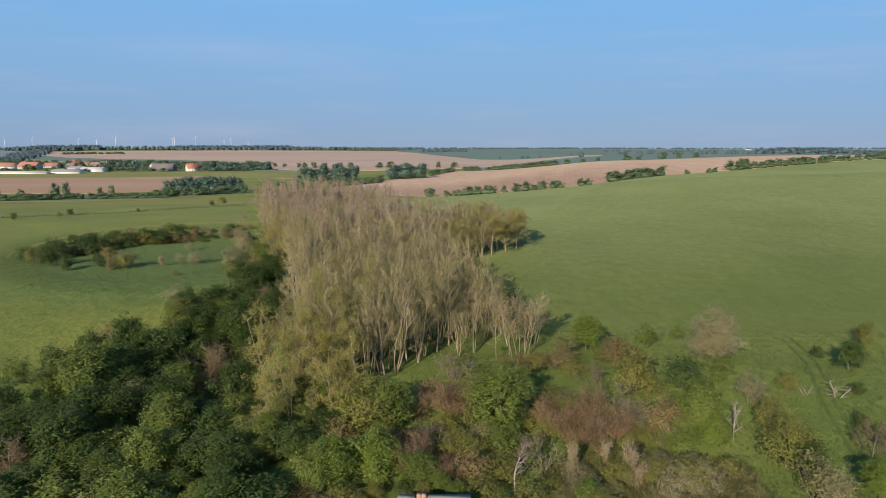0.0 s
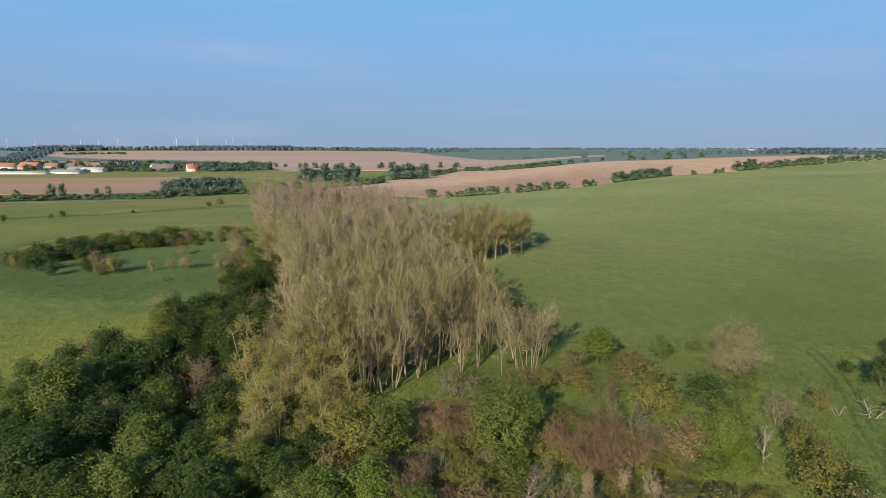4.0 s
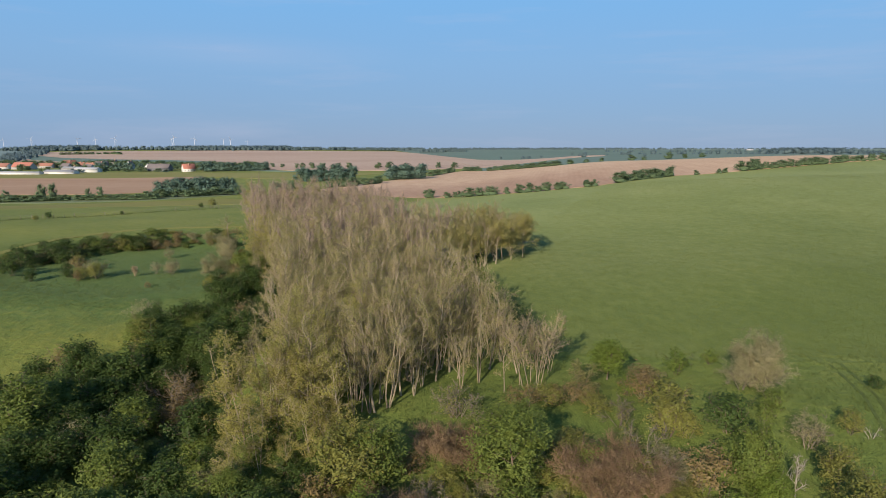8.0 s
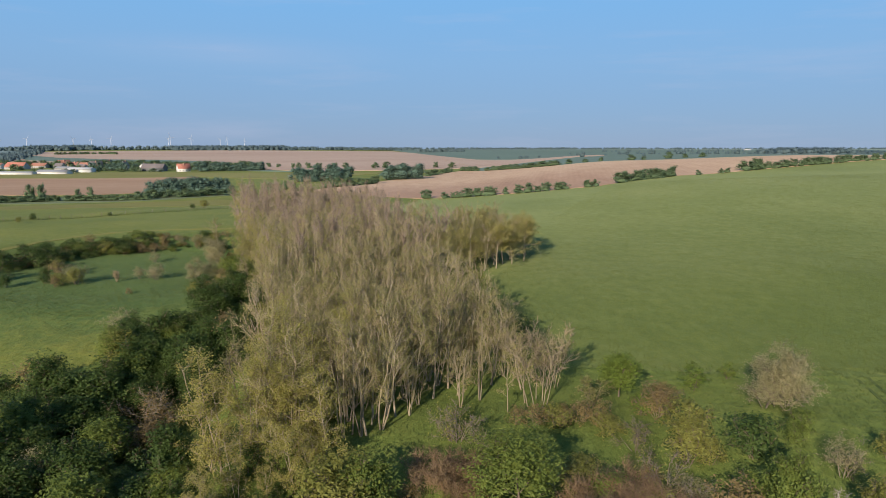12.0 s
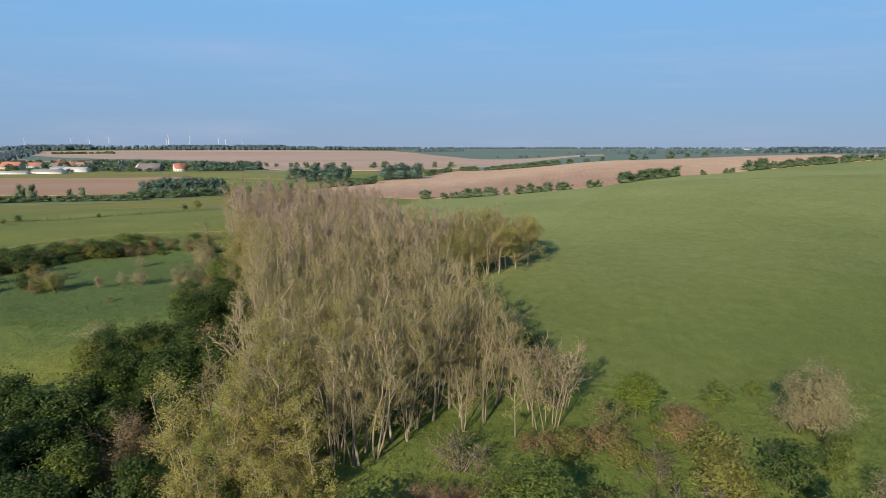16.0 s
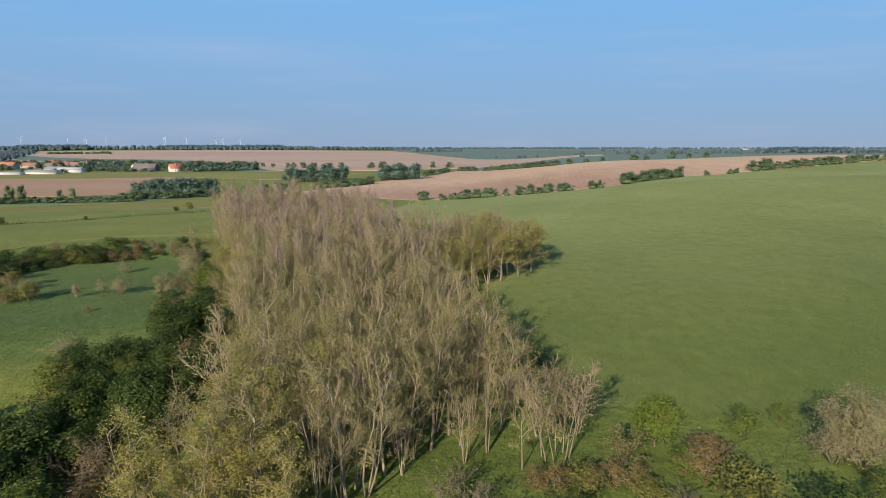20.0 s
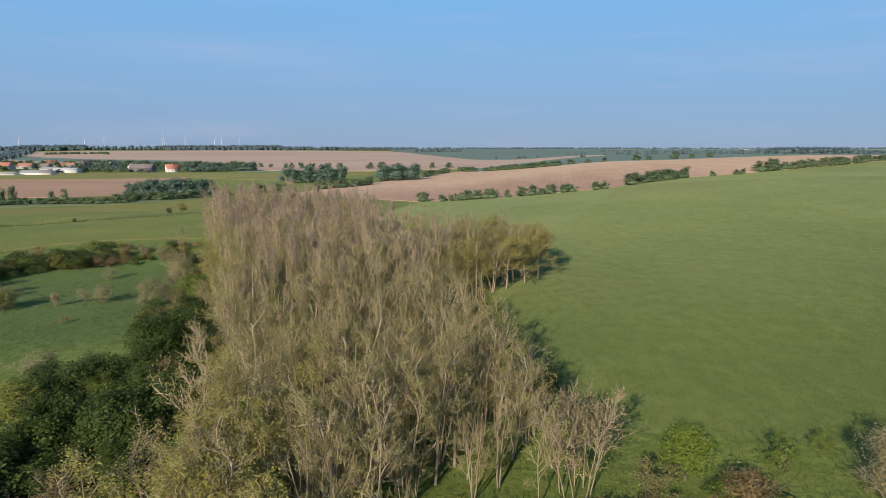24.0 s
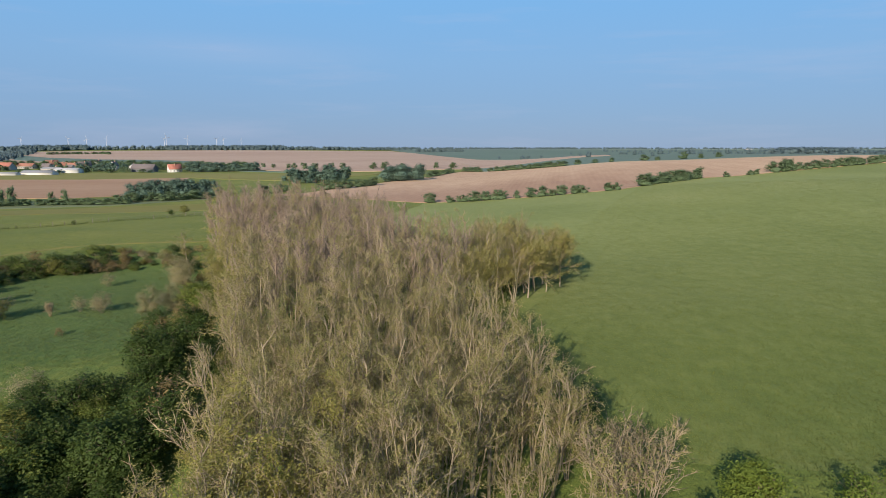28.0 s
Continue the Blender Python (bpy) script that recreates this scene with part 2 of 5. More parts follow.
GREY_WALL = plain("grey_plaster", (0.35, 0.33, 0.31), 0.8)
RED_ROOF = plain("red_tiles", (0.357, 0.137, 0.096), 0.75, 0.25)
DULL_ROOF = plain("dull_red_tiles", (0.27, 0.125, 0.09), 0.8, 0.25)
GREY_ROOF = plain("grey_sheet_roof", (0.2, 0.205, 0.22), 0.7)
DARK_ROOF = plain("dark_tiles", (0.13, 0.11, 0.11), 0.7, 0.25)
PALE_ROOF = plain("pale_sheet_roof", (0.36, 0.36, 0.37), 0.6)
BRICK = plain("weathered_brick", (0.42, 0.24, 0.16), 0.85, 0.3, 6)
CONCRETE = plain("pale_concrete", (0.2, 0.187, 0.167), 0.85, 0.2, 3)
GLASS = plain("dark_pane", (0.04, 0.05, 0.06), 0.15, 0.1)
TURBINE_WHITE = plain("turbine_white", (0.5, 0.52, 0.56), 0.4, 0.03)
POST_WOOD = bark("weathered_post", (0.12, 0.10, 0.08), (0.22, 0.20, 0.16))


# ---------------------------------------------------------------- the lie of the land
def smooth(a, b, v):
    t = min(1.0, max(0.0, (v - a) / (b - a)))
    return t * t * (3 - 2 * t)


def ramp(v, *stops):
    """Smooth height through (place, height) stops."""
    if v <= stops[0][0]:
        return stops[0][1]
    for (a, p), (b, q) in zip(stops, stops[1:]):
        if v <= b:
            return p + (q - p) * smooth(a, b, v)
    return stops[-1][1]


def terrain(x, y):
    """Height of the ground in metres."""
    left = ramp(y, (20, -6.5), (55, -5.4), (85, -2.6), (140, 2.2), (200, 3.2), (240, 1.5), (330, -2.5), (600, -6.5), (1000, -8), (1400, -7), (2500, 2.5), (4900, 3))
    right = ramp(y, (20, -6.5), (55, -5.4), (85, -2.7), (140, 1.7), (230, 2.2), (330, -1), (700, -1.5), (1500, -3), (2600, -2), (4900, 1))
    w = smooth(-160 - 0.25 * max(0, y - 300), 30, x)
    z = left + (right - left) * w
    crest = ramp(y, (90, 0), (300, 11.8), (430, 15), (700, 12), (1200, 2), (1800, 0))
    z += crest * smooth(-22, 120, x - 0.12 * max(0, y - 330)) * (1 + 0.3 * smooth(110, 260, x))
    # the dell of the dark thicket
    z -= 2.8 * (1 - smooth(-36, -18, x)) * (1 - smooth(82, 108, y)) * smooth(-95, -55, x)
    z -= 2.6 * (1 - smooth(4, 13, math.hypot(x + 33, y - 87)))
    # the grassy hollow beside the wood
    r = math.hypot((x + 62) / 44, (y - 152) / 36)
    z -= 2.6 * (1 - smooth(0.62, 1.0, r)) * (0.55 + 0.45 * smooth(120, 175, y))
    # the land falls away behind the far ridge
    return z - 28 * smooth(2650, 3500, y)


class Tris:
    """Collects triangles as numpy blocks and turns them into one mesh."""

    def __init__(self):
        self.v, self.f, self.count = [], [], 0

    def add(self, v, f):
        v, f = np.asarray(v, float).reshape(-1, 3), np.asarray(f, int).reshape(-1, 3)
        self.v.append(v)
        self.f.append(f + self.count)
        self.count += len(v)

    def mesh(self, name, material, rounded=False):
        me = bpy.data.meshes.new(name)
        v, f = np.concatenate(self.v), np.concatenate(self.f)
        me.vertices.add(len(v))
        me.vertices.foreach_set("co", v.ravel())
        me.loops.add(f.size)
        me.loops.foreach_set("vertex_index", f.ravel().astype(np.int32))
        me.polygons.add(len(f))
        me.polygons.foreach_set("loop_start", np.arange(0, f.size, 3, dtype=np.int32))
        if rounded:
            me.polygons.foreach_set("use_smooth", np.ones(len(f), bool))
        me.update(calc_edges=True)
        me.validate()
        me.materials.append(material)
        return me


def part(name, tris, material, parent, label="", rounded=False):
    ob = new(name, tris.mesh(name, material, rounded))
    ob.parent = parent
    return tagged(ob, label)


def box(tris, lo, hi):
    x0, y0, z0 = lo
    x1, y1, z1 = hi
    v = [(x, y, z) for z in (z0, z1) for y in (y0, y1) for x in (x0, x1)]
    tris.add(v, [(0, 2, 1), (1, 2, 3), (4, 5, 6), (5, 7, 6), (0, 1, 4), (1, 5, 4), (2, 6, 3), (3, 6, 7), (0, 4, 2), (2, 4, 6), (1, 3, 5), (3, 7, 5)])


def tube(tris, pts, radii, n=5):
    pts = np.asarray(pts, float)
    along = np.gradient(pts, axis=0)
    along /= np.linalg.norm(along, axis=1)[:, None] + 1e-9
    ref = np.array((0.31, 0.95, 0.05))
    side = np.cross(along, ref)
    side /= np.linalg.norm(side, axis=1)[:, None] + 1e-9
    up = np.cross(along, side)
    a = np.arange(n) * 2 * math.pi / n
    ring = side[:, None] * np.cos(a)[None, :, None] + up[:, None] * np.sin(a)[None, :, None]
    v = (pts[:, None] + ring * np.asarray(radii)[:, None, None]).reshape(-1, 3)
    f = []
    for i in range(len(pts) - 1):
        for k in range(n):
            p, q = i * n + k, i * n + (k + 1) % n
            f += [(p, q, p + n), (q, q + n, p + n)]
    last = (len(pts) - 1) * n
    f += [(last, last + k, last + k + 1) for k in range(1, n - 1)]
    tris.add(v, f)


def spikes(tris, base, way, length, radius):
    """Many thin three-sided twigs at once."""
    n = len(base)
    way = way / (np.linalg.norm(way, axis=1)[:, None] + 1e-9)
    side = np.cross(way, (0.3, 0.2, 0.93))
    side /= np.linalg.norm(side, axis=1)[:, None] + 1e-9
    up = np.cross(way, side)
    r = np.broadcast_to(radius, (n,))[:, None]
    ring = [base + (side * math.cos(a) + up * math.sin(a)) * r for a in (0, 2.094, 4.189)]
    v = np.stack([*ring, base + way * np.broadcast_to(length, (n,))[:, None]], 1)
    f = np.array([(0, 1, 3), (1, 2, 3), (2, 0, 3)])[None] + 4 * np.arange(n)[:, None, None]
    tris.add(v, f)


def leaves(tris, at, size, rng, heart=None, loose=0.45):
    """Folded leaf sprays that face up and away from the plant's heart; loose: how far they stray from that."""
    n = len(at)
    a, tilt = rng.uniform(0, 2 * math.pi, n), rng.normal(0, 1, (n, 3))
    along = np.stack([np.cos(a), np.sin(a), rng.normal(0.0, 0.5, n)], 1)
    up = np.array((0, 0, 0.55)) + tilt * loose
    if heart is not None:
        out = at - np.asarray(heart)
        up = up + 0.9 * out / (np.linalg.norm(out, axis=1)[:, None] + 1e-9)
    up /= np.linalg.norm(up, axis=1)[:, None] + 1e-9
    along = along - 0.75 * (along * up).sum(axis=1)[:, None] * up
    side = np.cross(along, up)
    side /= np.linalg.norm(side, axis=1)[:, None] + 1e-9
    along /= np.linalg.norm(along, axis=1)[:, None] + 1e-9
    lift = np.cross(side, along)
    s = (size * rng.uniform(0.6, 1.3, n))[:, None]
    v = np.stack([at - along * s * 0.62, at + side * s * 0.29 + lift * s * 0.11, at + along * s * 0.62, at - side * s * 0.29 + lift * s * 0.13], 1)
    f = np.array([(0, 1, 2), (0, 2, 3)])[None] + 4 * np.arange(n)[:, None, None]
    tris.add(v, f)


def shoot(rng, start, way, length, steps=4, wander=0.12, rise=0.1):
    """A bent branch as a row of points."""
    pts, way = [np.array(start, float)], np.array(way, float)
    for _ in range(steps):
        way = way + rng.normal(0, wander, 3) + (0, 0, rise)
        way /= np.linalg.norm(way)
        pts.append(pts[-1] + way * length / steps)
    return np.array(pts)


def along_row(pts, u):
    u = np.clip(u, 0, 0.9999) * (len(pts) - 1)
    i = int(u)
    return pts[i] + (pts[i + 1] - pts[i]) * (u - i), pts[i + 1] - pts[i]


def aside(rng, way, angle, turn):
    """A way that leaves another one at an angle, turned round it."""
    way = way / (np.linalg.norm(way) + 1e-9)
    a = np.cross(way, (0.1, 0.3, 0.95) if abs(way[2]) < 0.9 else (1, 0.2, 0))
    a /= np.linalg.norm(a)
    b = np.cross(way, a)
    return way * math.cos(angle) + (a * math.cos(turn) + b * math.sin(turn)) * math.sin(angle)


def plant(name, seed, height, stems=1, spread=0.05, foot=0.12, trunk_share=0.7, first=0.4, limbs=7, limb_len=0.42, limb_angle=32, limb_rise=0.12,
          subs=4, sub_len=0.45, twigs=7, twig_len=0.9, twig_radius=0.02, trunk_radius=0.13, wood=None, twig_wood=None,
          leaf=None, leaf_count=1500, leaf_size=0.16, leaf_spread=0.35, leaf_from=0.0, cluster=1, thick=0.42, dome=0.0, dome_width=0.42, wander=0.12, label="", category="tree"):
    """A tree or shrub of its own: stems, limbs, boughs, twigs and leaves, each a mesh under one base."""
    rng = np.random.default_rng(seed)
    base = new(name)
    trunk, bough, twig, foliage_mesh = Tris(), Tris(), Tris(), Tris()
    at, way, size = [], [], []
    for s in range(stems):
        turn = 2 * math.pi * (s + rng.uniform(-0.3, 0.3)) / stems
        out = spread * rng.uniform(0.5, 1.3)
        start = (math.cos(turn) * foot * (stems > 1), math.sin(turn) * foot * (stems > 1), -0.15)
        row = shoot(rng, start, (math.cos(turn) * out, math.sin(turn) * out, 1), height * trunk_share * rng.uniform(0.85, 1.1), 5, wander * 0.6, 0.05)
        r0 = trunk_radius * (0.75 if stems > 1 else 1)
        tube(trunk, row, np.linspace(r0, r0 * 0.4, len(row)), 6)
        for k in range(limbs):
            u = first + (1 - first) * (k + rng.uniform(0, 1)) / limbs
            p, d = along_row(row, u)
            w = aside(rng, d, radians(limb_angle * rng.uniform(0.6, 1.4)), rng.uniform(0, 2 * math.pi))
            limb = shoot(rng, p, w, height * limb_len * rng.uniform(0.6, 1.15) * (1.15 - 0.5 * u), 4, wander, limb_rise)
            r1 = r0 * thick * rng.uniform(0.7, 1.2)
            tube(bough, limb, np.linspace(r1, r1 * 0.3, len(limb)), 4)
            for j in range(subs):
                p, d = along_row(limb, 0.2 + 0.8 * (j + rng.uniform(0, 1)) / subs)
                w = aside(rng, d, radians(rng.uniform(20, 50)), rng.uniform(0, 2 * math.pi))
                sub = shoot(rng, p, w, height * limb_len * sub_len * rng.uniform(0.6, 1.2), 3, wander, limb_rise)
                tube(bough, sub, np.linspace(r1 * 0.4, r1 * 0.16, len(sub)), 3)
                for q in range(twigs):
                    p, d = along_row(sub, 0.1 + 0.9 * (q + rng.uniform(0, 1)) / twigs)
                    at.append(p)
                    way.append(aside(rng, d, radians(rng.uniform(10, 60)), rng.uniform(0, 6.28)) + (0, 0, limb_rise * 1.5))
                    size.append(twig_len * rng.uniform(0.5, 1.3))
    at, way, size = np.array(at), np.array(way), np.array(size)
    way /= np.linalg.norm(way, axis=1)[:, None]
    spikes(twig, at, way, size, twig_radius)
    # finer side twigs
    at2 = at + way * (size * rng.uniform(0.3, 0.7, len(at)))[:, None]
    way2 = way + rng.normal(0, 0.55, way.shape)
    spikes(twig, at2, way2, size * 0.6, twig_radius * 0.7)
    part("trunk", trunk, wood, base, rounded=True)
    tagged(part("limb_work", bough, wood, base, rounded=True), kind="stuff")
    tagged(part("twig_mass", twig, twig_wood or wood, base), kind="stuff")
    if leaf:
        tufts_of = leaf_count // cluster
        pick = rng.integers(0, len(at), tufts_of)
        ends = at[pick] + way[pick] * (size[pick] * rng.uniform(0.3, 1.0, tufts_of))[:, None]
        ends = np.repeat(ends, cluster, axis=0)
        ends = ends + rng.normal(0, leaf_spread, ends.shape) * (1, 1, 0.7)
        ends = ends[ends[:, 2] > leaf_from * height]
        ends[:, 2] = np.maximum(ends[:, 2], 0.15)
        if dome:
            # leaves over an uneven rounded outline, down to the ground
            n = int(leaf_count * dome / 12)
            way3 = rng.normal(0, 1, (n, 3))
            way3 /= np.linalg.norm(way3, axis=1)[:, None]
            way3[:, 2] = np.where(way3[:, 2] < -0.75, -way3[:, 2], way3[:, 2])
            bumps = rng.normal(0, 1, (15, 3))
            bumps /= np.linalg.norm(bumps, axis=1)[:, None]
            near = (way3 @ bumps.T).max(axis=1)
            reach = rng.uniform(0.72, 1.12, 15)[(way3 @ bumps.T).argmax(axis=1)]
            r = (0.4 + 0.62 * np.clip((near - 0.6) / 0.4, 0, 1) * reach) * rng.uniform(0.62, 1.06, n)
            shell = way3 * r[:, None] * (height * dome_width, height * dome_width, height * 0.5) + (0, 0, height * 0.5)
            shell[:, 2] = np.maximum(shell[:, 2], 0.1)
            # sprays of twelve leaves each
            shell = np.repeat(shell, 12, axis=0) + rng.normal(0, leaf_size * 1.05, (n * 12, 3)) * (1, 1, 0.7)
            shell[:, 2] = np.maximum(shell[:, 2], 0.1)
            ends = np.concatenate([ends[: int(len(ends) * (1 - dome))], shell])
        leaves(foliage_mesh, ends, leaf_size, rng, (0, 0, height * (0.42 if dome else 0.3)), 0.55 if dome else 0.75)
        tagged(part("foliage", foliage_mesh, leaf, base), kind="stuff")
    tagged(base, label, category)
    return base


# ---------------------------------------------------------------- ground and fields
def spaced(lo, hi, fine_lo, fine_hi, step, growth):
    mid = list(np.arange(fine_lo, fine_hi + step, step))
    out, s = [], step
    while mid[-1] < hi:
        s *= growth
        mid.append(min(hi, mid[-1] + s))
    s, p = step, mid[0]
    while p > lo:
        s *= growth
        p = max(lo, p - s)
        out.append(p)
    return out[::-1] + mid


def relief(x, y):
    """The terrain with its small unevenness."""
    near = 1 - smooth(250, 500, math.hypot(x, y))
    return terrain(x, y) + near * (0.25 * noise.noise((x * 0.07, y * 0.07, 0.3)) + 0.12 * noise.noise((x * 0.3, y * 0.3, 1.7)))


def sheet(name, rows, material, label, lift=0.0, category="field"):
    """A sheet of ground laid on the terrain over rows of (x, y)."""
    t = Tris()
    n = len(rows[0])
    v = [(x, y, relief(x, y) + lift * (0.7 + math.hypot(x, y) / 500)) for row in rows for x, y in row]
    f = []
    for i in range(len(rows) - 1):
        for k in range(n - 1):
            p = i * n + k
            f += [(p, p + 1, p + n), (p + 1, p + n + 1, p + n)]
    t.add(v, f)
    if lift:
        # a rim that runs down into the ground
        last = len(rows) - 1
        rim = [k for k in range(n)] + [i * n + n - 1 for i in range(1, last)] + [last * n + k for k in range(n - 1, -1, -1)] + [i * n for i in range(last - 1, 0, -1)]
        w = [v[k] for k in rim] + [(v[k][0], v[k][1], v[k][2] - 0.8) for k in rim]
        m = len(rim)
        t.add(w, [q for k in range(m) for q in ((k, k + m, (k + 1) % m), ((k + 1) % m, k + m, (k + 1) % m + m))])
    ob = new(name, t.mesh(name, material, True))
    return tagged(ob, label, category, kind="structure")


def lerp(row, u):
    """A point at the share u of a row of plan points."""
    u = min(max(u, 0), 0.99999) * (len(row) - 1)
    i = int(u)
    (a, b), (c, d) = row[i], row[i + 1]
    return a + (c - a) * (u - i), b + (d - b) * (u - i)


def field(name, near_edge, far_edge, material, label, across=40, deep=30, lift=0.10):
    rows = []
    for j in range(deep + 1):
        row = []
        for i in range(across + 1):
            (a, b), (c, d) = lerp(near_edge, i / across), lerp(far_edge, i / across)
            row.append((a + (c - a) * j / deep, b + (d - b) * j / deep))
        rows.append(row)
    return sheet(name, rows, material, label, lift)


xs = spaced(-4800, 4800, -170, 230, 3.2, 1.12)
ys = spaced(-1500, 4850, 20, 400, 3.2, 1.10)
sheet("ground", [[(x, y) for x in xs] for y in ys], MEADOW, "rolling meadow land with yellowish grass reaching the horizon", category="ground")

HEDGE_LINE = [(-9, 331), (-4, 329.5), (32, 311), (68, 288), (78, 294.5), (109, 317), (157, 342), (210, 362), (265, 383), (520, 470)]
field("crop_field", [(10, 118), (14, 103), (18, 97), (34, 95), (52, 94), (75, 94), (120, 93), (170, 92), (230, 92), (420, 90)], HEDGE_LINE,
      CROP, "wide green field of young cereal on the hillside", 110, 80, 0.10)
field("crop_field_behind_wood", [(-30, 222), (-8, 208), (8, 192), (20, 172), (21, 160)], [(-9, 331), (-6, 320), (-1, 280), (6, 220), (16, 165)],
      CROP, "green strip of young cereal behind the wood", 30, 30, 0.12)
field("tan_field", [(-88, 388), (-60, 372), (-9, 333), (32, 313), (68, 290), (78, 296.5), (109, 319), (157, 344), (265, 385), (520, 472)],
      [(-95, 395), (-80, 404), (-42, 500), (-8, 580), (21, 655), (60, 600), (93, 520), (140, 470), (286, 440), (540, 520)],
      EARTH, "bare sandy ploughed field beyond the hedge", 90, 60, 0.12)
field("ploughed_field", [(-420, 372), (-266, 375), (-198, 380), (-169, 408)], [(-600, 611), (-431, 611), (-317, 611), (-236, 642)],
      BROWN_EARTH, "flat reddish-brown ploughed field before the village", 50, 30, 0.12)
field("green_strip", [(-600, 612), (-431, 612), (-317, 612), (-236, 643), (-120, 560)], [(-720, 718), (-507, 720), (-323, 748), (-200, 720), (-48, 640)],
      STUBBLE, "olive-green strip of stubble beside the village", 40, 16, 0.13)
field("far_fallow", [(-830, 1180), (-600, 980), (-289, 900), (-150, 730), (-54, 690), (40, 720)], [(-1250, 1950), (-988, 2090), (-700, 2150), (-400, 2120), (-155, 2090), (-60, 1750)],
      FALLOW, "broad pale fallow field rising to a wooded ridge", 50, 40, 0.2)
field("fallow_strip", [(42, 722), (100, 735), (180, 720)], [(-55, 1700), (60, 1100), (220, 900)], FALLOW, "thin pale strip of bare earth", 20, 20, 0.2)
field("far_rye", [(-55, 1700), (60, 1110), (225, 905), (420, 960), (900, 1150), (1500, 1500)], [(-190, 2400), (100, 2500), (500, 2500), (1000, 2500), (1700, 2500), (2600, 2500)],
      HAZED_GREEN, "distant green field, tinted bluish for haze", 50, 30, 0.25)
field("mown_meadow", [(-230, 262), (-180, 262), (-140, 290), (-100, 305), (-85, 300)], [(-230, 302), (-196, 300), (-162, 325), (-113, 345), (-95, 335)],
      YELLOWED, "yellowish mown strip of meadow", 60, 16, 0.045)
RIM = [(-97, 139), (-100, 145), (-101, 155), (-100.4, 163.5), (-97.8, 172), (-94, 180), (-87.7, 187), (-77.7, 191.5), (-66.8, 194.5), (-58, 196)]
field("rim_path", RIM, [(x - 1.5, y + 1.2) for x, y in RIM], YELLOWED, "pale worn grass path along the hollow's rim", 90, 3, 0.05)
field("undergrowth_ground", [(-260, -160), (-150, -160), (-40, -160), (60, -160), (160, -160), (260, -160)], [(-70, 78), (-46, 100), (-30, 128), (-2, 100), (12, 99), (24, 98), (40, 97), (58, 97), (75, 97), (140, 97)],
      ROUGH, "rough green grass under the thicket", 120, 110, 0.09)


# ---------------------------------------------------------------- trees and shrubs, one of each kind first
GROWN = {}


def kind(name, label, category="shrub", copies=2, height=6.0, **how):
    GROWN[name] = []
    for c in range(copies):
        ob = plant(name, len(GROWN) * 31 + c * 7 + 5, height, label=label, category=category, **how)
        GROWN[name].append([ob, height, None])


turns = random.Random(4)
SPOTS = []


def put(name, x, y, height, wide=1.0, group=""):
    """Sets a plant of that kind and height on the ground."""
    SPOTS.append((x, y, height))
    slot = turns.choice(GROWN[name])
    slot = next((k for k in GROWN[name] if k[2] is None), slot)
    ob, full, used = slot
    s = height / full
    w = s * wide * turns.uniform(0.9, 1.12)
    place = Matrix.Translation((x, y, relief(x, y) - 0.05)) @ Matrix.Rotation(turns.uniform(0, 6.283), 4, "Z") @ Matrix.Rotation(turns.gauss(0, 0.03), 4, "X")
    if used is None:
        slot[2] = (w, w, s)
        ob.matrix_basis = place @ Matrix.Diagonal((w, w, s, 1))
        made = ob
    else:
        a, b, c = used
        made = copy_thing(ob, place @ Matrix.Diagonal((w / a, w / b, s / c, 1)))
    if group:
        made["group"] = group
    return made


TALL = dict(height=12.5, stems=1, first=0.3, limbs=8, limb_len=0.27, limb_angle=40, limb_rise=0.13, subs=4, sub_len=0.5, twigs=4, twig_len=0.8, twig_radius=0.03, trunk_radius=0.14, thick=0.5, wood=BARK_PALE, wander=0.15, trunk_share=0.84)
BUDS = dict(leaf=LEAF_BUD, leaf_size=0.135, leaf_spread=0.26, leaf_from=0.25, cluster=11)
kind("robinia_tree", "tall slender robinia with pale bark and olive buds", "tree", 4, twig_wood=TWIG_TAN, leaf_count=2200, **BUDS, **TALL)
kind("bare_tree", "tall bare tree with pinkish-brown twigs", "tree", 3, twig_wood=TWIG_PINK, leaf_count=200, **BUDS, **{**TALL, "twigs": 7, "limbs": 9, "wood": BARK_PINK, "twig_radius": 0.03, "limb_angle": 28, "limb_rise": 0.17})
kind("forked_tree", "forked robinia with twisted pale stems", "tree", 3, twig_wood=TWIG_TAN, leaf_count=1950, **BUDS, **{**TALL, "stems": 3, "spread": 0.17, "limbs": 5, "first": 0.22, "limb_len": 0.25})
kind("broad_tree", "broad robinia with dense olive buds and pale trunk", "tree", 2, twig_wood=TWIG_TAN, leaf_count=5400, cluster=10, leaf=LEAF_BROAD, leaf_size=0.21, leaf_spread=0.4, leaf_from=0.25, **{**TALL, "height": 10.0, "limb_len": 0.42, "limb_angle": 52, "limb_rise": 0.06, "first": 0.2, "limbs": 12, "subs": 5})
kind("clump_tree", "clump of many pale thin stems with fine twigs", "tree", 1, twig_wood=TWIG_TAN, leaf=LEAF_BUD, leaf_count=1500, cluster=10, leaf_size=0.16, leaf_spread=0.3, leaf_from=0.3, **{**TALL, "height": 8.5, "stems": 8, "spread": 0.17, "foot": 1.0, "limbs": 6, "subs": 4, "twigs": 4, "first": 0.3, "limb_len": 0.28, "trunk_radius": 0.07, "limb_angle": 36, "limb_rise": 0.1, "wander": 0.14})
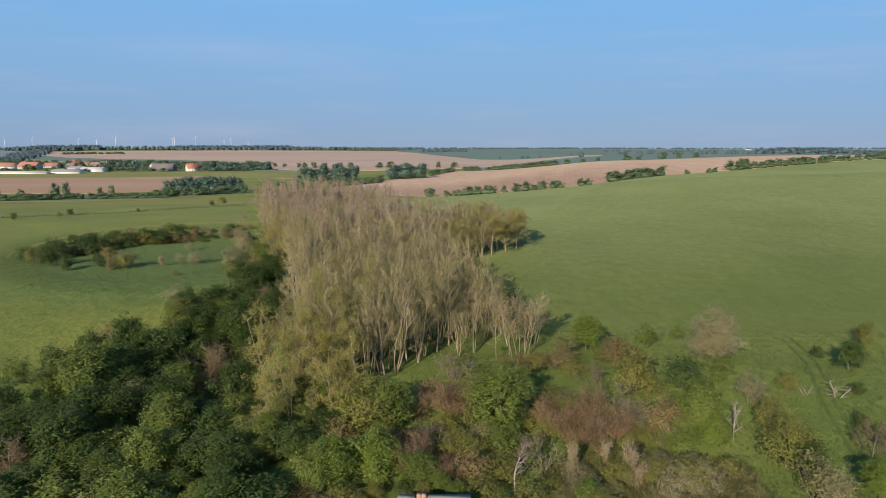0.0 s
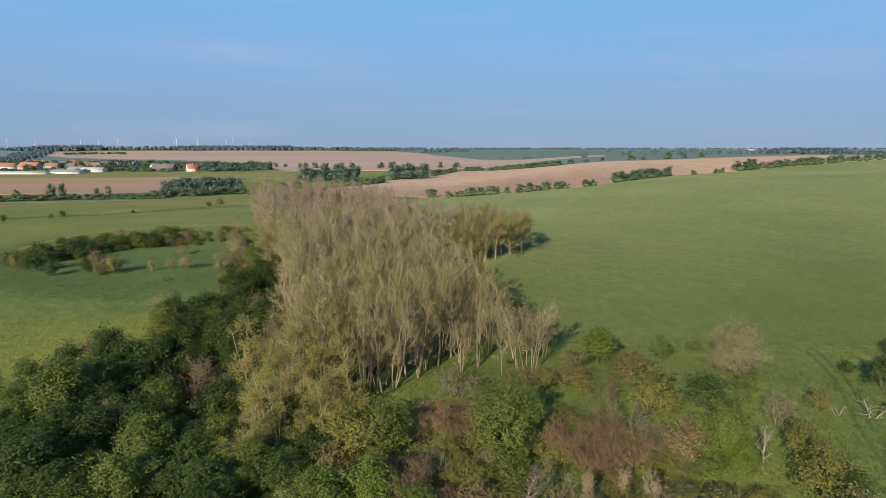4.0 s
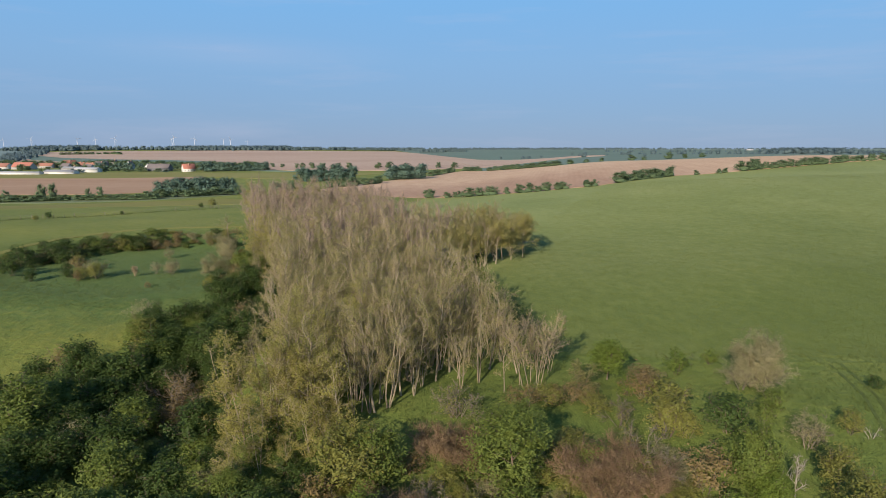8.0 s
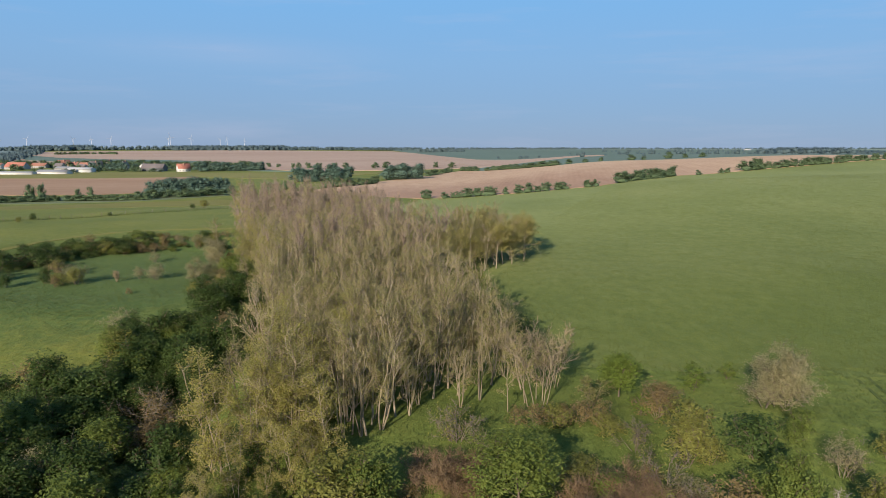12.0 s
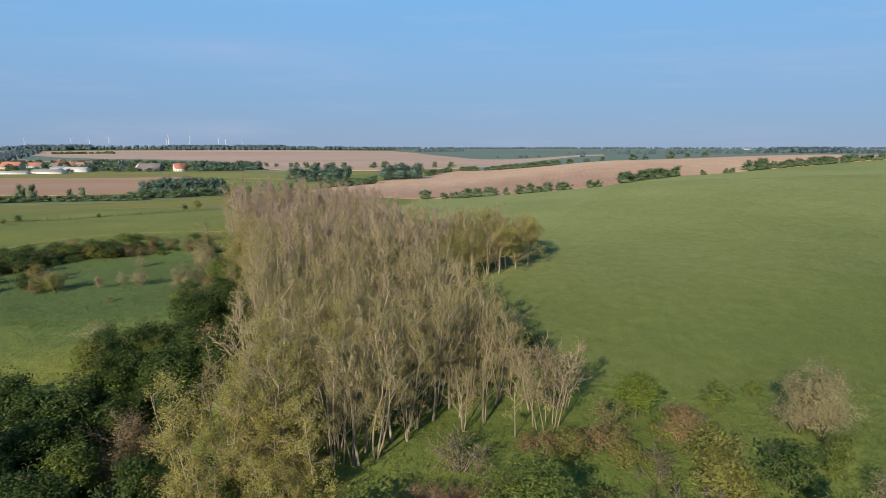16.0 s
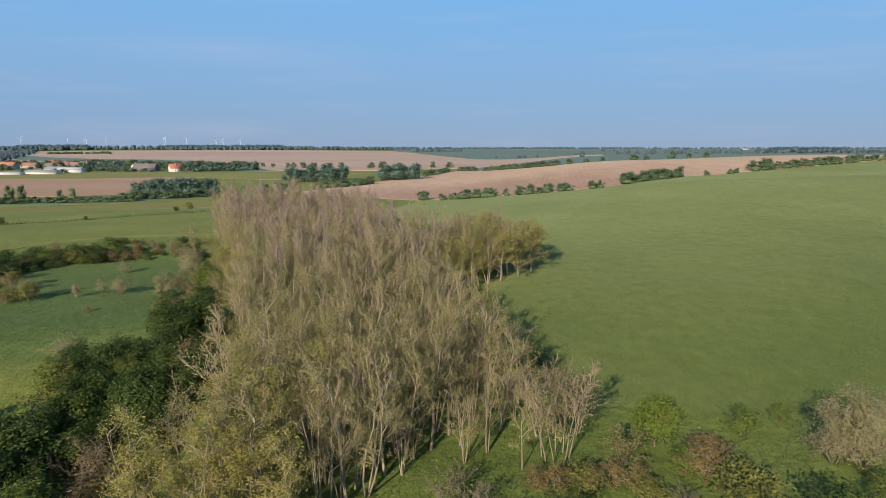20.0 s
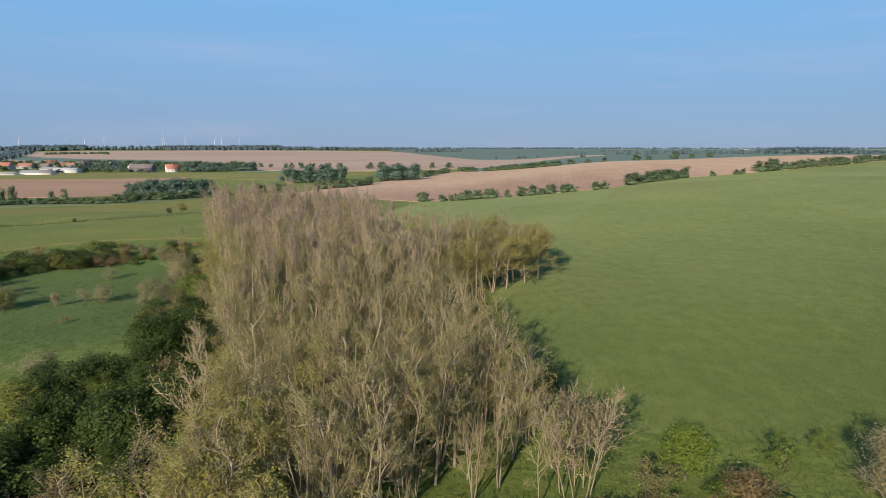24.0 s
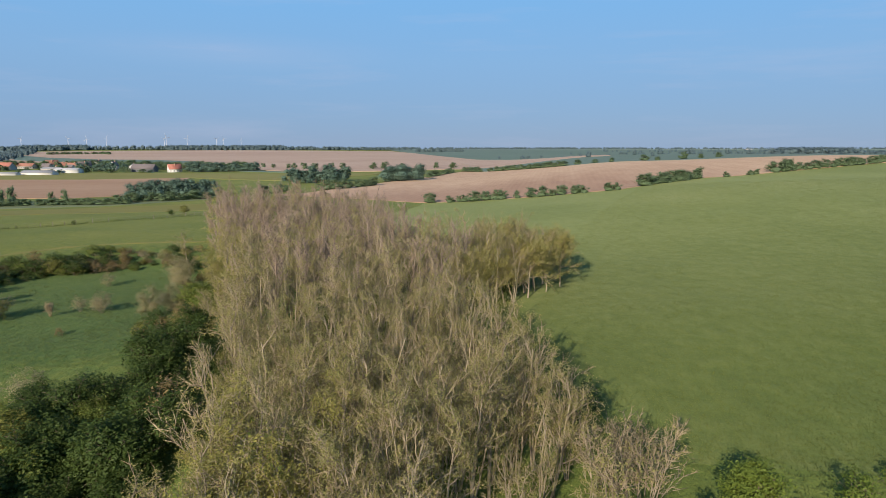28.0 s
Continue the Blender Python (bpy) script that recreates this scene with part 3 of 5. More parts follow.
kind("yellow_tree", "slender tree with fresh yellow-green leaves", "tree", 3, twig_wood=TWIG_TAN, leaf=LEAF_YELLOW, leaf_count=4400, cluster=10, leaf_size=0.165, leaf_spread=0.3, leaf_from=0.0, **{**TALL, "stems": 2, "spread": 0.07, "first": 0.06, "limbs": 12, "subs": 3, "twigs": 2, "limb_len": 0.2, "limb_angle": 55, "limb_rise": 0.07, "trunk_radius": 0.08})
LEAFY = dict(first=0.16, limbs=10, limb_len=0.42, limb_angle=58, limb_rise=0.07, subs=4, twigs=4, twig_len=0.7, twig_radius=0.02, trunk_radius=0.12, wood=BARK_DARK)
kind("green_tree", "round leafy tree with green foliage", "tree", 3, leaf=LEAF_MID, leaf_count=5600, leaf_size=0.23, dome=0.6, leaf_spread=0.28, **LEAFY)
kind("dark_tree", "dense dark green tree at the wood's edge", "tree", 3, leaf=LEAF_DARK, leaf_count=4000, leaf_size=0.25, dome=0.6, leaf_spread=0.3, **LEAFY)
kind("lime_tree", "bushy tree with bright light-green leaves", "tree", 2, leaf=LEAF_LIME, leaf_count=8500, leaf_size=0.22, dome=0.6, leaf_spread=0.28, **LEAFY)
kind("olive_tree", "bushy tree with dull olive leaves", "tree", 3, leaf=LEAF_OLIVE, leaf_count=3800, leaf_size=0.22, dome=0.6, leaf_spread=0.3, **LEAFY)
kind("blossom_tree", "spreading tree covered in faded whitish blossom", "tree", 2, leaf=LEAF_BLOSSOM, leaf_count=9500, leaf_size=0.12, dome=0.4, leaf_spread=0.36, **{**LEAFY, "wood": BARK_GREY})
kind("round_tree", "large round tree with fresh green leaves", "tree", 1, height=9.0, leaf=LEAF_MID, leaf_count=12000, leaf_size=0.2, dome=0.62, leaf_spread=0.35, **LEAFY)
kind("grey_tree", "tangled leafless tree with purplish-grey branches", "tree", 2, twig_wood=BARK_GREY, leaf=LEAF_RUST, leaf_count=2600, leaf_size=0.15, **{**LEAFY, "wood": BARK_GREY, "limbs": 14, "twigs": 9, "first": 0.06, "limb_len": 0.46, "limb_angle": 62, "trunk_radius": 0.07})
BUSHY = dict(height=4.0, stems=5, spread=0.5, trunk_share=0.7, first=0.1, limbs=4, limb_len=0.36, limb_angle=45, limb_rise=0.08, subs=2, twigs=4, twig_len=0.5, twig_radius=0.016, trunk_radius=0.05, wood=BARK_DARK)
kind("green_shrub", "green leafy shrub in the grass", leaf=LEAF_MID, leaf_count=1500, leaf_size=0.23, dome=0.6, dome_width=0.5, leaf_spread=0.2, **BUSHY)
kind("dark_shrub", "dark green hawthorn shrub", leaf=LEAF_DARK, leaf_count=1400, leaf_size=0.25, dome=0.6, dome_width=0.5, leaf_spread=0.22, **BUSHY)
kind("lime_shrub", "light-green young shrub in the grass", leaf=LEAF_LIME, leaf_count=1500, leaf_size=0.22, dome=0.6, dome_width=0.5, leaf_spread=0.2, **BUSHY)
kind("olive_shrub", "dense olive-green shrub with dull leaves", leaf=LEAF_OLIVE, leaf_count=1400, leaf_size=0.23, dome=0.6, dome_width=0.5, leaf_spread=0.2, **BUSHY)
kind("rust_shrub", "brownish shrub with few leaves", leaf=LEAF_RUST, leaf_count=900, leaf_size=0.21, dome=0.6, dome_width=0.5, leaf_spread=0.2, **BUSHY)
kind("yellow_shrub", "pale yellow-green shrub on thin stems", copies=1, leaf=LEAF_PALE, leaf_count=1300, leaf_size=0.2, leaf_spread=0.2, **BUSHY)
kind("blossom_shrub", "shrub with pale faded blossom", leaf=LEAF_BLOSSOM, leaf_count=2700, leaf_size=0.105, dome=0.6, dome_width=0.5, leaf_spread=0.22, **{**BUSHY, "wood": BARK_GREY})
kind("red_shrub", "thicket of thin reddish-brown stems", copies=3, twig_wood=TWIG_RED, leaf=LEAF_RUST, leaf_count=1500, leaf_size=0.1,
     **{**BUSHY, "stems": 15, "foot": 0.5, "limbs": 6, "twigs": 9, "limb_angle": 22, "limb_rise": 0.2, "twig_len": 0.95, "wood": TWIG_RED, "trunk_radius": 0.022, "twig_radius": 0.015})
kind("grey_shrub", "leafless grey shrub with tangled branches", twig_wood=BARK_GREY, leaf=LEAF_OLIVE, leaf_count=300, leaf_size=0.15, **{**BUSHY, "wood": BARK_GREY, "twigs": 8, "wander": 0.25})
kind("dead_shrub", "bleached dead shrub without bark", copies=1, twig_wood=BARK_WHITE, **{**BUSHY, "wood": BARK_WHITE, "stems": 3, "twigs": 2, "limbs": 5, "wander": 0.34, "trunk_radius": 0.1, "thick": 0.6, "spread": 0.7})
kind("dead_tree", "dead tree with bare bleached branches", "tree", 1, height=5.0, stems=1, spread=0.1, first=0.3, limbs=9, limb_len=0.24, limb_angle=50, subs=4, twigs=4, twig_len=0.45, wood=BARK_WHITE, wander=0.2, trunk_radius=0.08, thick=0.6)
kind("dead_birch", "dead white birch trunk with bare branches", "tree", 1, height=8.0, stems=1, spread=0.14, first=0.4, limbs=9, limb_len=0.26, limb_angle=38, subs=4, twigs=6, twig_len=0.7, wood=BARK_WHITE, twig_wood=BARK_GREY, wander=0.16, trunk_radius=0.13, thick=0.5)
kind("dry_stalks", "bunch of dry straw-coloured stalks", "dry stalks", 2, height=3.0, stems=22, spread=0.12, trunk_share=0.9, first=0.3, limbs=3, limb_len=0.2, limb_angle=25, subs=2, twigs=3, twig_len=0.5, wood=TWIG_REED, trunk_radius=0.024)


def inside(x, y, outline):
    hit = False
    for (a, b), (c, d) in zip(outline, outline[1:] + outline[:1]):
        if (b > y) != (d > y) and x < (c - a) * (y - b) / (d - b) + a:
            hit = not hit
    return hit


def scattered(outline, step, seed, jitter=0.42):
    """Plan points strewn over an outline, about step metres apart."""
    rng = random.Random(seed)
    x0, x1 = min(p[0] for p in outline), max(p[0] for p in outline)
    y0, y1 = min(p[1] for p in outline), max(p[1] for p in outline)
    out = []
    j, y = 0, y0
    while y < y1:
        x = x0 + (j % 2) * step * 0.5
        while x < x1:
            px, py = x + rng.uniform(-jitter, jitter) * step, y + rng.uniform(-jitter, jitter) * step
            if inside(px, py, outline):
                out.append((px, py))
            x += step
        y += step * 0.87
        j += 1
    return out


# the wood
WOOD = [(-18, 67), (-14, 72), (-8, 78), (-3, 90), (4, 93), (7, 98), (5, 105), (0, 118), (0, 131), (9, 139), (13, 146), (17, 156), (12, 165), (4, 158), (-3, 152), (-8, 161), (-14, 178), (-24, 203), (-42, 212), (-58, 204),
        (-56, 188), (-42, 156), (-32, 130), (-25, 107), (-21, 90)]
picks = random.Random(11)
for x, y in scattered(WOOD, 3.35, 3):
    left_edge = x < -15.5 - (y - 70) * 0.26
    u = picks.random()
    if y > 160 - 0.35 * (x + 20) and not left_edge and x < 0:
        name = "bare_tree" if u < 0.9 else "robinia_tree"
    elif left_edge or (x < -10 and y < 88):
        young = 0.75 - 0.25 * smooth(110, 130, y) - 0.42 * smooth(150, 172, y)
        name = "yellow_tree" if u < young else ("bare_tree" if y > 150 and u < 0.9 else ("robinia_tree" if u < 0.92 else "forked_tree"))
    else:
        back = 0.45 * smooth(98, 125, y) * (1 - smooth(-6, 4, x))
        name = "bare_tree" if u < back else ("robinia_tree" if u < back + (1 - back) * 0.5 else "forked_tree")
    put(name, x, y, picks.uniform(10.6, 13.4) * (1.0 + 0.06 * smooth(150, 200, y)) * (1 - 0.14 * smooth(2, 12, x)), picks.uniform(0.8, 1.1), "trees of the wood")
# broad trees at the wood's corner
for x, y, h in ((11, 141.5, 9.5), (14.5, 145, 9.0), (17.5, 149, 9.6), (18.5, 154, 10.0), (15, 151, 10.4), (17, 160, 10.2), (12, 147, 10.2), (8, 146, 10.6), (7, 139, 10.0), (10, 152, 10.8), (4, 148, 10.8), (3, 137, 10.4), (0, 134, 10.8)):
    put("broad_tree", x, y, h * 0.88, 1.15, "trees of the wood")
# the dense front of the wood
for x, y in scattered([(-18, 68), (-13, 72), (-7, 79), (-2, 91), (4, 94), (5, 104), (-3, 108), (-14, 100), (-20, 84)], 4.2, 14):
    put("robinia_tree" if picks.random() < 0.4 else "forked_tree", x, y, picks.uniform(9.5, 12.6), picks.uniform(0.75, 1.0), "trees of the wood")
# young trees along its front
for x, y in scattered([(-20, 64), (-12, 68), (-6, 74), (-1, 86), (7, 92), (9, 98), (4, 96), (-4, 90), (-9, 78), (-15, 72)], 2.5, 15):
    if x > -11 and picks.random() < 0.75:
        continue
    put(picks.choice(["robinia_tree", "forked_tree"]) if x > -11 else "yellow_tree", x, y, picks.uniform(4.5, 8.5), picks.uniform(0.9, 1.2), "young trees of the wood")
# undergrowth in the wood and along its margins
for x, y in scattered([(-22, 70), (-12, 74), (-3, 94), (5, 104), (5, 120), (14, 150), (-4, 150), (-20, 195), (-45, 205), (-52, 180), (-34, 120)], 11.0, 8):
    put(picks.choice(["green_shrub", "dark_shrub", "olive_shrub", "dark_shrub"]), x, y, picks.uniform(1.8, 3.4), 1.3, "undergrowth of the wood")

# the dark hedge between wood and meadow
for x, y in scattered([(-56, 70), (-47, 84), (-40, 100), (-36, 118), (-34, 130), (-29, 112), (-26, 92), (-24, 72), (-30, 64)], 4.2, 21):
    if math.hypot(x + 31, y - 84.5) < 5.5:
        continue
    if abs(x + 29.2 - 0.3 * (78 - y)) < 5.5 and 70 < y < 82:
        put("dark_shrub", x, y, picks.uniform(1.6, 2.6), 1.4, "low bushes of the dark hedge")
        continue
    put(picks.choice(["dark_tree", "dark_tree", "dark_tree", "green_tree", "dark_tree", "dark_tree"]), x, y, picks.uniform(3.4, 7.0), 1.0, "trees of the dark hedge")
# green bushes at the feet of the front trees
for x, y in scattered([(-25, 60), (-22, 70), (-15, 74), (-9, 72), (-6, 66), (-8, 60)], 2.9, 24):
    put(picks.choice(["green_shrub", "lime_shrub", "dark_shrub", "yellow_shrub", "green_shrub"]), x, y, picks.uniform(2.0, 3.6), 1.15, "bushes at the wood's foot")
# shrubs of the hollow's near margin beside the wood
for x, y in scattered([(-36, 120), (-42, 150), (-54, 176), (-60, 184), (-54, 168), (-46, 146), (-44, 122)], 4.6, 26):
    put(picks.choice(["olive_shrub", "green_shrub", "dark_shrub", "rust_shrub"]), x, y, picks.uniform(1.4, 2.6), 1.2, "shrubs beside the hollow")
# shrubs round the far slope of the hollow
for x, y in scattered([(-100, 150), (-92, 172), (-76, 184), (-56, 186), (-56, 178), (-74, 172), (-84, 162), (-90, 146)], 2.6, 27):
    put(picks.choice(["dark_shrub", "green_shrub", "olive_shrub", "rust_shrub", "dark_shrub", "rust_shrub"]), x, y, picks.uniform(0.9, 1.7) + 1.4 * picks.random() ** 3, 1.75, "shrubs round the hollow")
# pale dry brush in front of the red thicket
for x, y in scattered([(11, 50), (11, 58), (19, 60), (30, 58), (29, 50)], 2.9, 31):
    put(picks.choice(["dry_stalks", "yellow_shrub", "yellow_shrub", "olive_shrub", "blossom_shrub", "blossom_shrub"]), x, y, picks.uniform(1.6, 2.8), 1.2, "dry brush")
put("robinia_tree", -0.9, 88.0, 12.7)
put("robinia_tree", 0.9, 90.8, 12.8)
put("robinia_tree", 4.1, 97.5, 12.8)
put("robinia_tree", 6.1, 91.9, 12.5)
put("forked_tree", 8.3, 98.3, 11.2)
put("robinia_tree", 7.4, 84.3, 6.7)
put("robinia_tree", 9.7, 90.6, 8.4)
put("forked_tree", 4.5, 87.5, 9.6)
put("forked_tree", 2.2, 85.6, 9.0)
put("forked_tree", 7.9, 94.4, 10.4)
put("clump_tree", 10.8, 86.5, 9.5)
put("clump_tree", 13.2, 91.5, 7.4)
put("robinia_tree", -3.4, 85.2, 12.3)
put("robinia_tree", -7.6, 79.1, 12.2)
put("forked_tree", -6.2, 80.3, 12.1)
put("robinia_tree", -4.9, 83.1, 12.0)
put("dark_shrub", 10.4, 102.0, 5.4)
put("yellow_tree", -10.8, 73.4, 12.4)
put("yellow_tree", -19.6, 71.0, 12.4)
put("yellow_tree", -21.4, 73.4, 12.0, 0.85)
put("yellow_tree", -14.5, 74.7, 11.4)
put("robinia_tree", -18.1, 74.7, 12.9)
put("robinia_tree", -13.7, 76.2, 12.9)
put("lime_tree", 20.8, 88.4, 5.6)
put("yellow_shrub", 16.8, 85.2, 4.2)
put("lime_shrub", 30.2, 90.2, 3.8)
put("lime_shrub", 35.7, 93.2, 2.3)
put("blossom_tree", 37.6, 85.6, 7.6, 0.95)
put("blossom_tree", 39.0, 85.4, 6.9, 1.0)
put("blossom_shrub", 38.4, 84.6, 4.0, 1.4)
put("blossom_shrub", 36.2, 85.0, 4.2, 1.3)
put("green_shrub", 36.7, 78.7, 3.5)
put("dark_shrub", 30.1, 74.9, 5.0)
put("lime_shrub", 22.3, 84.0, 3.0)
put("rust_shrub", 24.5, 84.0, 3.8)
put("olive_shrub", 24.9, 78.1, 5.1)
put("grey_shrub", 20.1, 78.1, 3.0)
put("rust_shrub", 16.8, 80.7, 3.2)
put("rust_shrub", 13.0, 80.7, 2.7)
put("blossom_shrub", 37.1, 72.3, 4.5)
put("green_tree", 28.3, 65.2, 7.4, 0.8)
put("green_tree", 29.1, 66.0, 5.6, 0.8)
put("dead_tree", 31.6, 64.4, 5.6)
put("olive_shrub", 43.0, 74.7, 3.1)
put("dark_shrub", 52.8, 85.6, 1.9)
put("olive_tree", 36.0, 65.4, 5.3)
put("dead_shrub", 48.4, 73.5, 3.4)
put("dark_tree", 54.3, 80.8, 4.7)
put("olive_tree", 63.0, 90.8, 3.9)
put("grey_tree", 44.7, 61.4, 4.9)
put("blossom_shrub", 35.5, 52.7, 4.5)
put("lime_tree", 40.4, 53.9, 4.3)
put("round_tree", 6.6, 66.4, 8.6, 1.25)
put("green_shrub", 6.9, 64.8, 3.0, 1.4)
put("red_shrub", 1.6, 69.0, 2.8, 1.45)
put("rust_shrub", 3.6, 67.2, 2.6, 1.4)
put("olive_shrub", 0.2, 66.6, 2.4, 1.4)
put("grey_shrub", 3.0, 63.6, 2.8, 1.3)
put("olive_shrub", 4.6, 61.0, 2.2, 1.4)
put("grey_shrub", 1.2, 78.0, 4.8)
put("red_shrub", -0.9, 70.7, 3.4, 1.45)
put("red_shrub", 2.8, 71.9, 2.6, 1.45)
put("green_tree", -5.9, 66.0, 6.6)
put("olive_tree", -8.6, 66.0, 7.2, 1.1)
put("rust_shrub", -11.1, 62.8, 4.0)
put("lime_tree", -6.6, 57.3, 5.6)
put("lime_tree", -10.5, 55.8, 5.9)
put("green_tree", -11.8, 54.4, 5.5)
put("grey_shrub", -0.9, 62.3, 4.0)
put("red_shrub", -3.7, 58.8, 3.8, 1.45)
put("rust_shrub", 3.0, 56.4, 4.3)
put("green_tree", -0.4, 54.4, 3.0)
put("dead_birch", 6.8, 55.4, 7.3)
put("grey_shrub", 9.9, 58.3, 4.5)
put("red_shrub", 12.9, 66.5, 3.6, 1.45)
put("green_shrub", 14.4, 68.4, 3.4, 1.3)
put("olive_shrub", 17.6, 66.2, 3.2, 1.3)
put("olive_shrub", 11.4, 64.8, 2.6, 1.3)
put("red_shrub", 16.6, 68.3, 3.6, 1.45)
put("grey_shrub", 19.5, 69.5, 5.6)
put("olive_shrub", 23.4, 74.0, 4.7)
put("red_shrub", 14.5, 63.4, 3.8, 1.45)
put("red_shrub", 18.1, 64.3, 3.8, 1.45)
put("grey_shrub", 20.0, 66.6, 4.3)
put("olive_shrub", 24.2, 66.5, 2.8)
put("lime_shrub", 25.0, 61.6, 3.2)
put("dry_stalks", 12.6, 57.4, 3.8, 0.8)
put("dry_stalks", 18.0, 57.0, 4.0, 0.8)
put("dry_stalks", 16.6, 60.2, 2.6, 0.9)
put("olive_shrub", 23.4, 56.0, 3.4, 1.2)
put("blossom_shrub", 21.1, 53.4, 4.4)
put("blossom_shrub", 24.5, 54.4, 3.9)
put("olive_shrub", 16.7, 56.4, 2.9)
put("lime_shrub", 13.1, 52.6, 3.0)
put("grey_tree", -33.6, 86.4, 6.6, 1.35)
put("grey_tree", -32.4, 83.4, 5.0, 1.3)
put("dark_shrub", -29.6, 81.0, 2.6, 1.4)
put("green_shrub", -24.4, 71.2, 2.8, 1.5)
put("dark_shrub", -22.6, 69.8, 2.6, 1.5)
put("dark_shrub", -26.6, 70.6, 2.8, 1.5)
put("green_shrub", -23.6, 74.4, 2.4, 1.5)
put("dark_shrub", -33.0, 82.6, 2.8, 1.4)
put("blossom_shrub", -38.6, 74.2, 5.2)
put("dark_tree", -40.7, 63.7, 7.6)
put("green_tree", -29.6, 59.5, 6.8)
put("dark_tree", -24.6, 63.7, 5.4)
put("green_shrub", -20.0, 53.7, 2.5)
put("green_tree", -44.7, 76.2, 8.9)
put("dark_tree", -47.6, 68.8, 5.1)
put("dark_tree", -25.2, 73.0, 6.3)
put("dark_tree", -43.3, 103.5, 5.5)
put("dark_tree", -38.6, 102.2, 6.4)
put("green_tree", -38.6, 94.5, 6.1)
put("dark_tree", -40.5, 89.6, 7.9)
put("dark_tree", -46.4, 89.6, 7.6)
put("dark_tree", -41.2, 83.6, 6.5)
put("dark_tree", -30.0, 92.1, 5.7)
put("dark_tree", -30.5, 95.8, 6.4)
put("rust_shrub", -29.6, 102.3, 6.3)
put("blossom_tree", -46.8, 137.6, 5.2)
put("blossom_tree", -45.0, 141.4, 4.8)
put("blossom_tree", -51.6, 161.2, 6.2)
put("blossom_tree", -50.0, 157.0, 5.2)
put("green_tree", -40.6, 141.4, 5.4, 1.5)
put("green_tree", -38.2, 136.4, 4.4, 1.3)
put("dark_shrub", -43.6, 131.8, 3.0, 1.3)
put("rust_shrub", -39.6, 132.0, 3.8, 1.2)
put("rust_shrub", -37.2, 128.6, 3.4, 1.2)
put("robinia_tree", -33.4, 125.6, 6.4)
put("forked_tree", -35.0, 129.0, 5.6)
put("yellow_tree", -42.0, 151.6, 8.4, 1.3)
put("yellow_tree", -44.2, 157.0, 8.6, 1.3)
put("yellow_tree", -47.4, 163.0, 8.2, 1.2)
put("robinia_tree", -54.0, 171.6, 9.2, 1.4)
put("dark_tree", -31.8, 95.8, 7.9)
put("dark_tree", -33.8, 112.0, 5.4)
put("dark_shrub", -38.0, 118.6, 3.6, 1.3)
put("dark_tree", -51.4, 88.0, 5.6)
put("dark_shrub", -55.3, 86.2, 4.6)
put("green_shrub", -58.4, 82.4, 4.1)
put("blossom_shrub", -46.6, 107.4, 4.6)
put("rust_shrub", -50.5, 92.9, 4.7)
put("green_tree", -43.7, 80.8, 5.5)
put("green_tree", -50.0, 76.2, 5.5)
put("grey_tree", -45.5, 61.7, 4.8)
put("green_tree", -33.8, 58.6, 5.1)
put("green_tree", -18.5, 63.3, 4.2)
put("dark_tree", -15.3, 60.3, 4.3)
put("dark_tree", -19.1, 57.4, 3.6)
put("blossom_shrub", -55.7, 140.2, 3.8)
put("blossom_shrub", -59.5, 140.9, 2.9)
put("dry_stalks", -62.4, 137.9, 2.2, 1.3)
put("blossom_shrub", -65.1, 160.7, 3.0)
put("olive_shrub", -68.8, 135.2, 3.8)
put("olive_shrub", -78.2, 145.4, 3.5)
put("rust_shrub", -71.3, 132.9, 2.3)
put("dark_shrub", -77.8, 140.5, 2.3)
put("dark_shrub", -80.0, 132.3, 3.0)
put("dark_shrub", -86.2, 136.4, 4.6)
put("olive_shrub", -90.7, 137.8, 4.0)
put("dark_shrub", -92.0, 148.1, 5.0)
put("dark_shrub", -93.9, 139.9, 3.2)
put("dark_shrub", -88.4, 153.7, 4.2)
put("dark_shrub", -90.4, 161.2, 4.4)
put("rust_shrub", -55.6, 128.6, 1.4)
put("dark_shrub", -128.3, 216.8, 2.4)
put("olive_shrub", -125.7, 206.1, 2.1)
put("dark_shrub", -135.6, 198.8, 2.3)
put("dark_shrub", -113.9, 235.6, 1.5)
put("dark_shrub", -98.5, 269.1, 2.5)
put("olive_shrub", -95.7, 274.7, 3.9)
put("dark_shrub", -87.5, 160.0, 3.8)
put("dark_shrub", -88.9, 170.0, 3.3)
put("rust_shrub", -86.7, 173.2, 3.7)
put("dark_shrub", -80.1, 172.3, 4.0)
put("dark_shrub", -78.5, 174.1, 4.0)
put("dark_shrub", -82.6, 172.8, 3.7)
put("olive_shrub", -75.9, 173.4, 2.5)
put("dark_shrub", -74.3, 177.3, 3.3)
put("rust_shrub", -70.8, 178.7, 3.3)
put("blossom_shrub", -67.3, 180.2, 2.9)
put("blossom_shrub", -63.0, 179.4, 3.3)
put("rust_shrub", -61.4, 177.0, 2.2)
put("dark_shrub", -95.8, 161.9, 2.9)
put("dark_shrub", -93.6, 167.2, 2.6)
put("lime_shrub", 21.9, 83.3, 3.0)
put("rust_shrub", 24.0, 83.3, 3.4)
put("olive_tree", 23.9, 75.4, 4.3)
put("olive_shrub", 25.5, 74.0, 3.3)
put("green_shrub", 35.4, 77.5, 2.7)
put("grey_shrub", 37.6, 72.4, 3.2)
put("dead_shrub", 44.7, 74.0, 2.3)
put("dark_shrub", 51.2, 74.3, 1.8)
put("dark_shrub", 47.5, 67.8, 1.7)
put("olive_tree", 34.7, 59.5, 6.3)
put("dark_tree", 35.8, 58.1, 4.5)
put("yellow_shrub", 34.5, 53.9, 4.8)
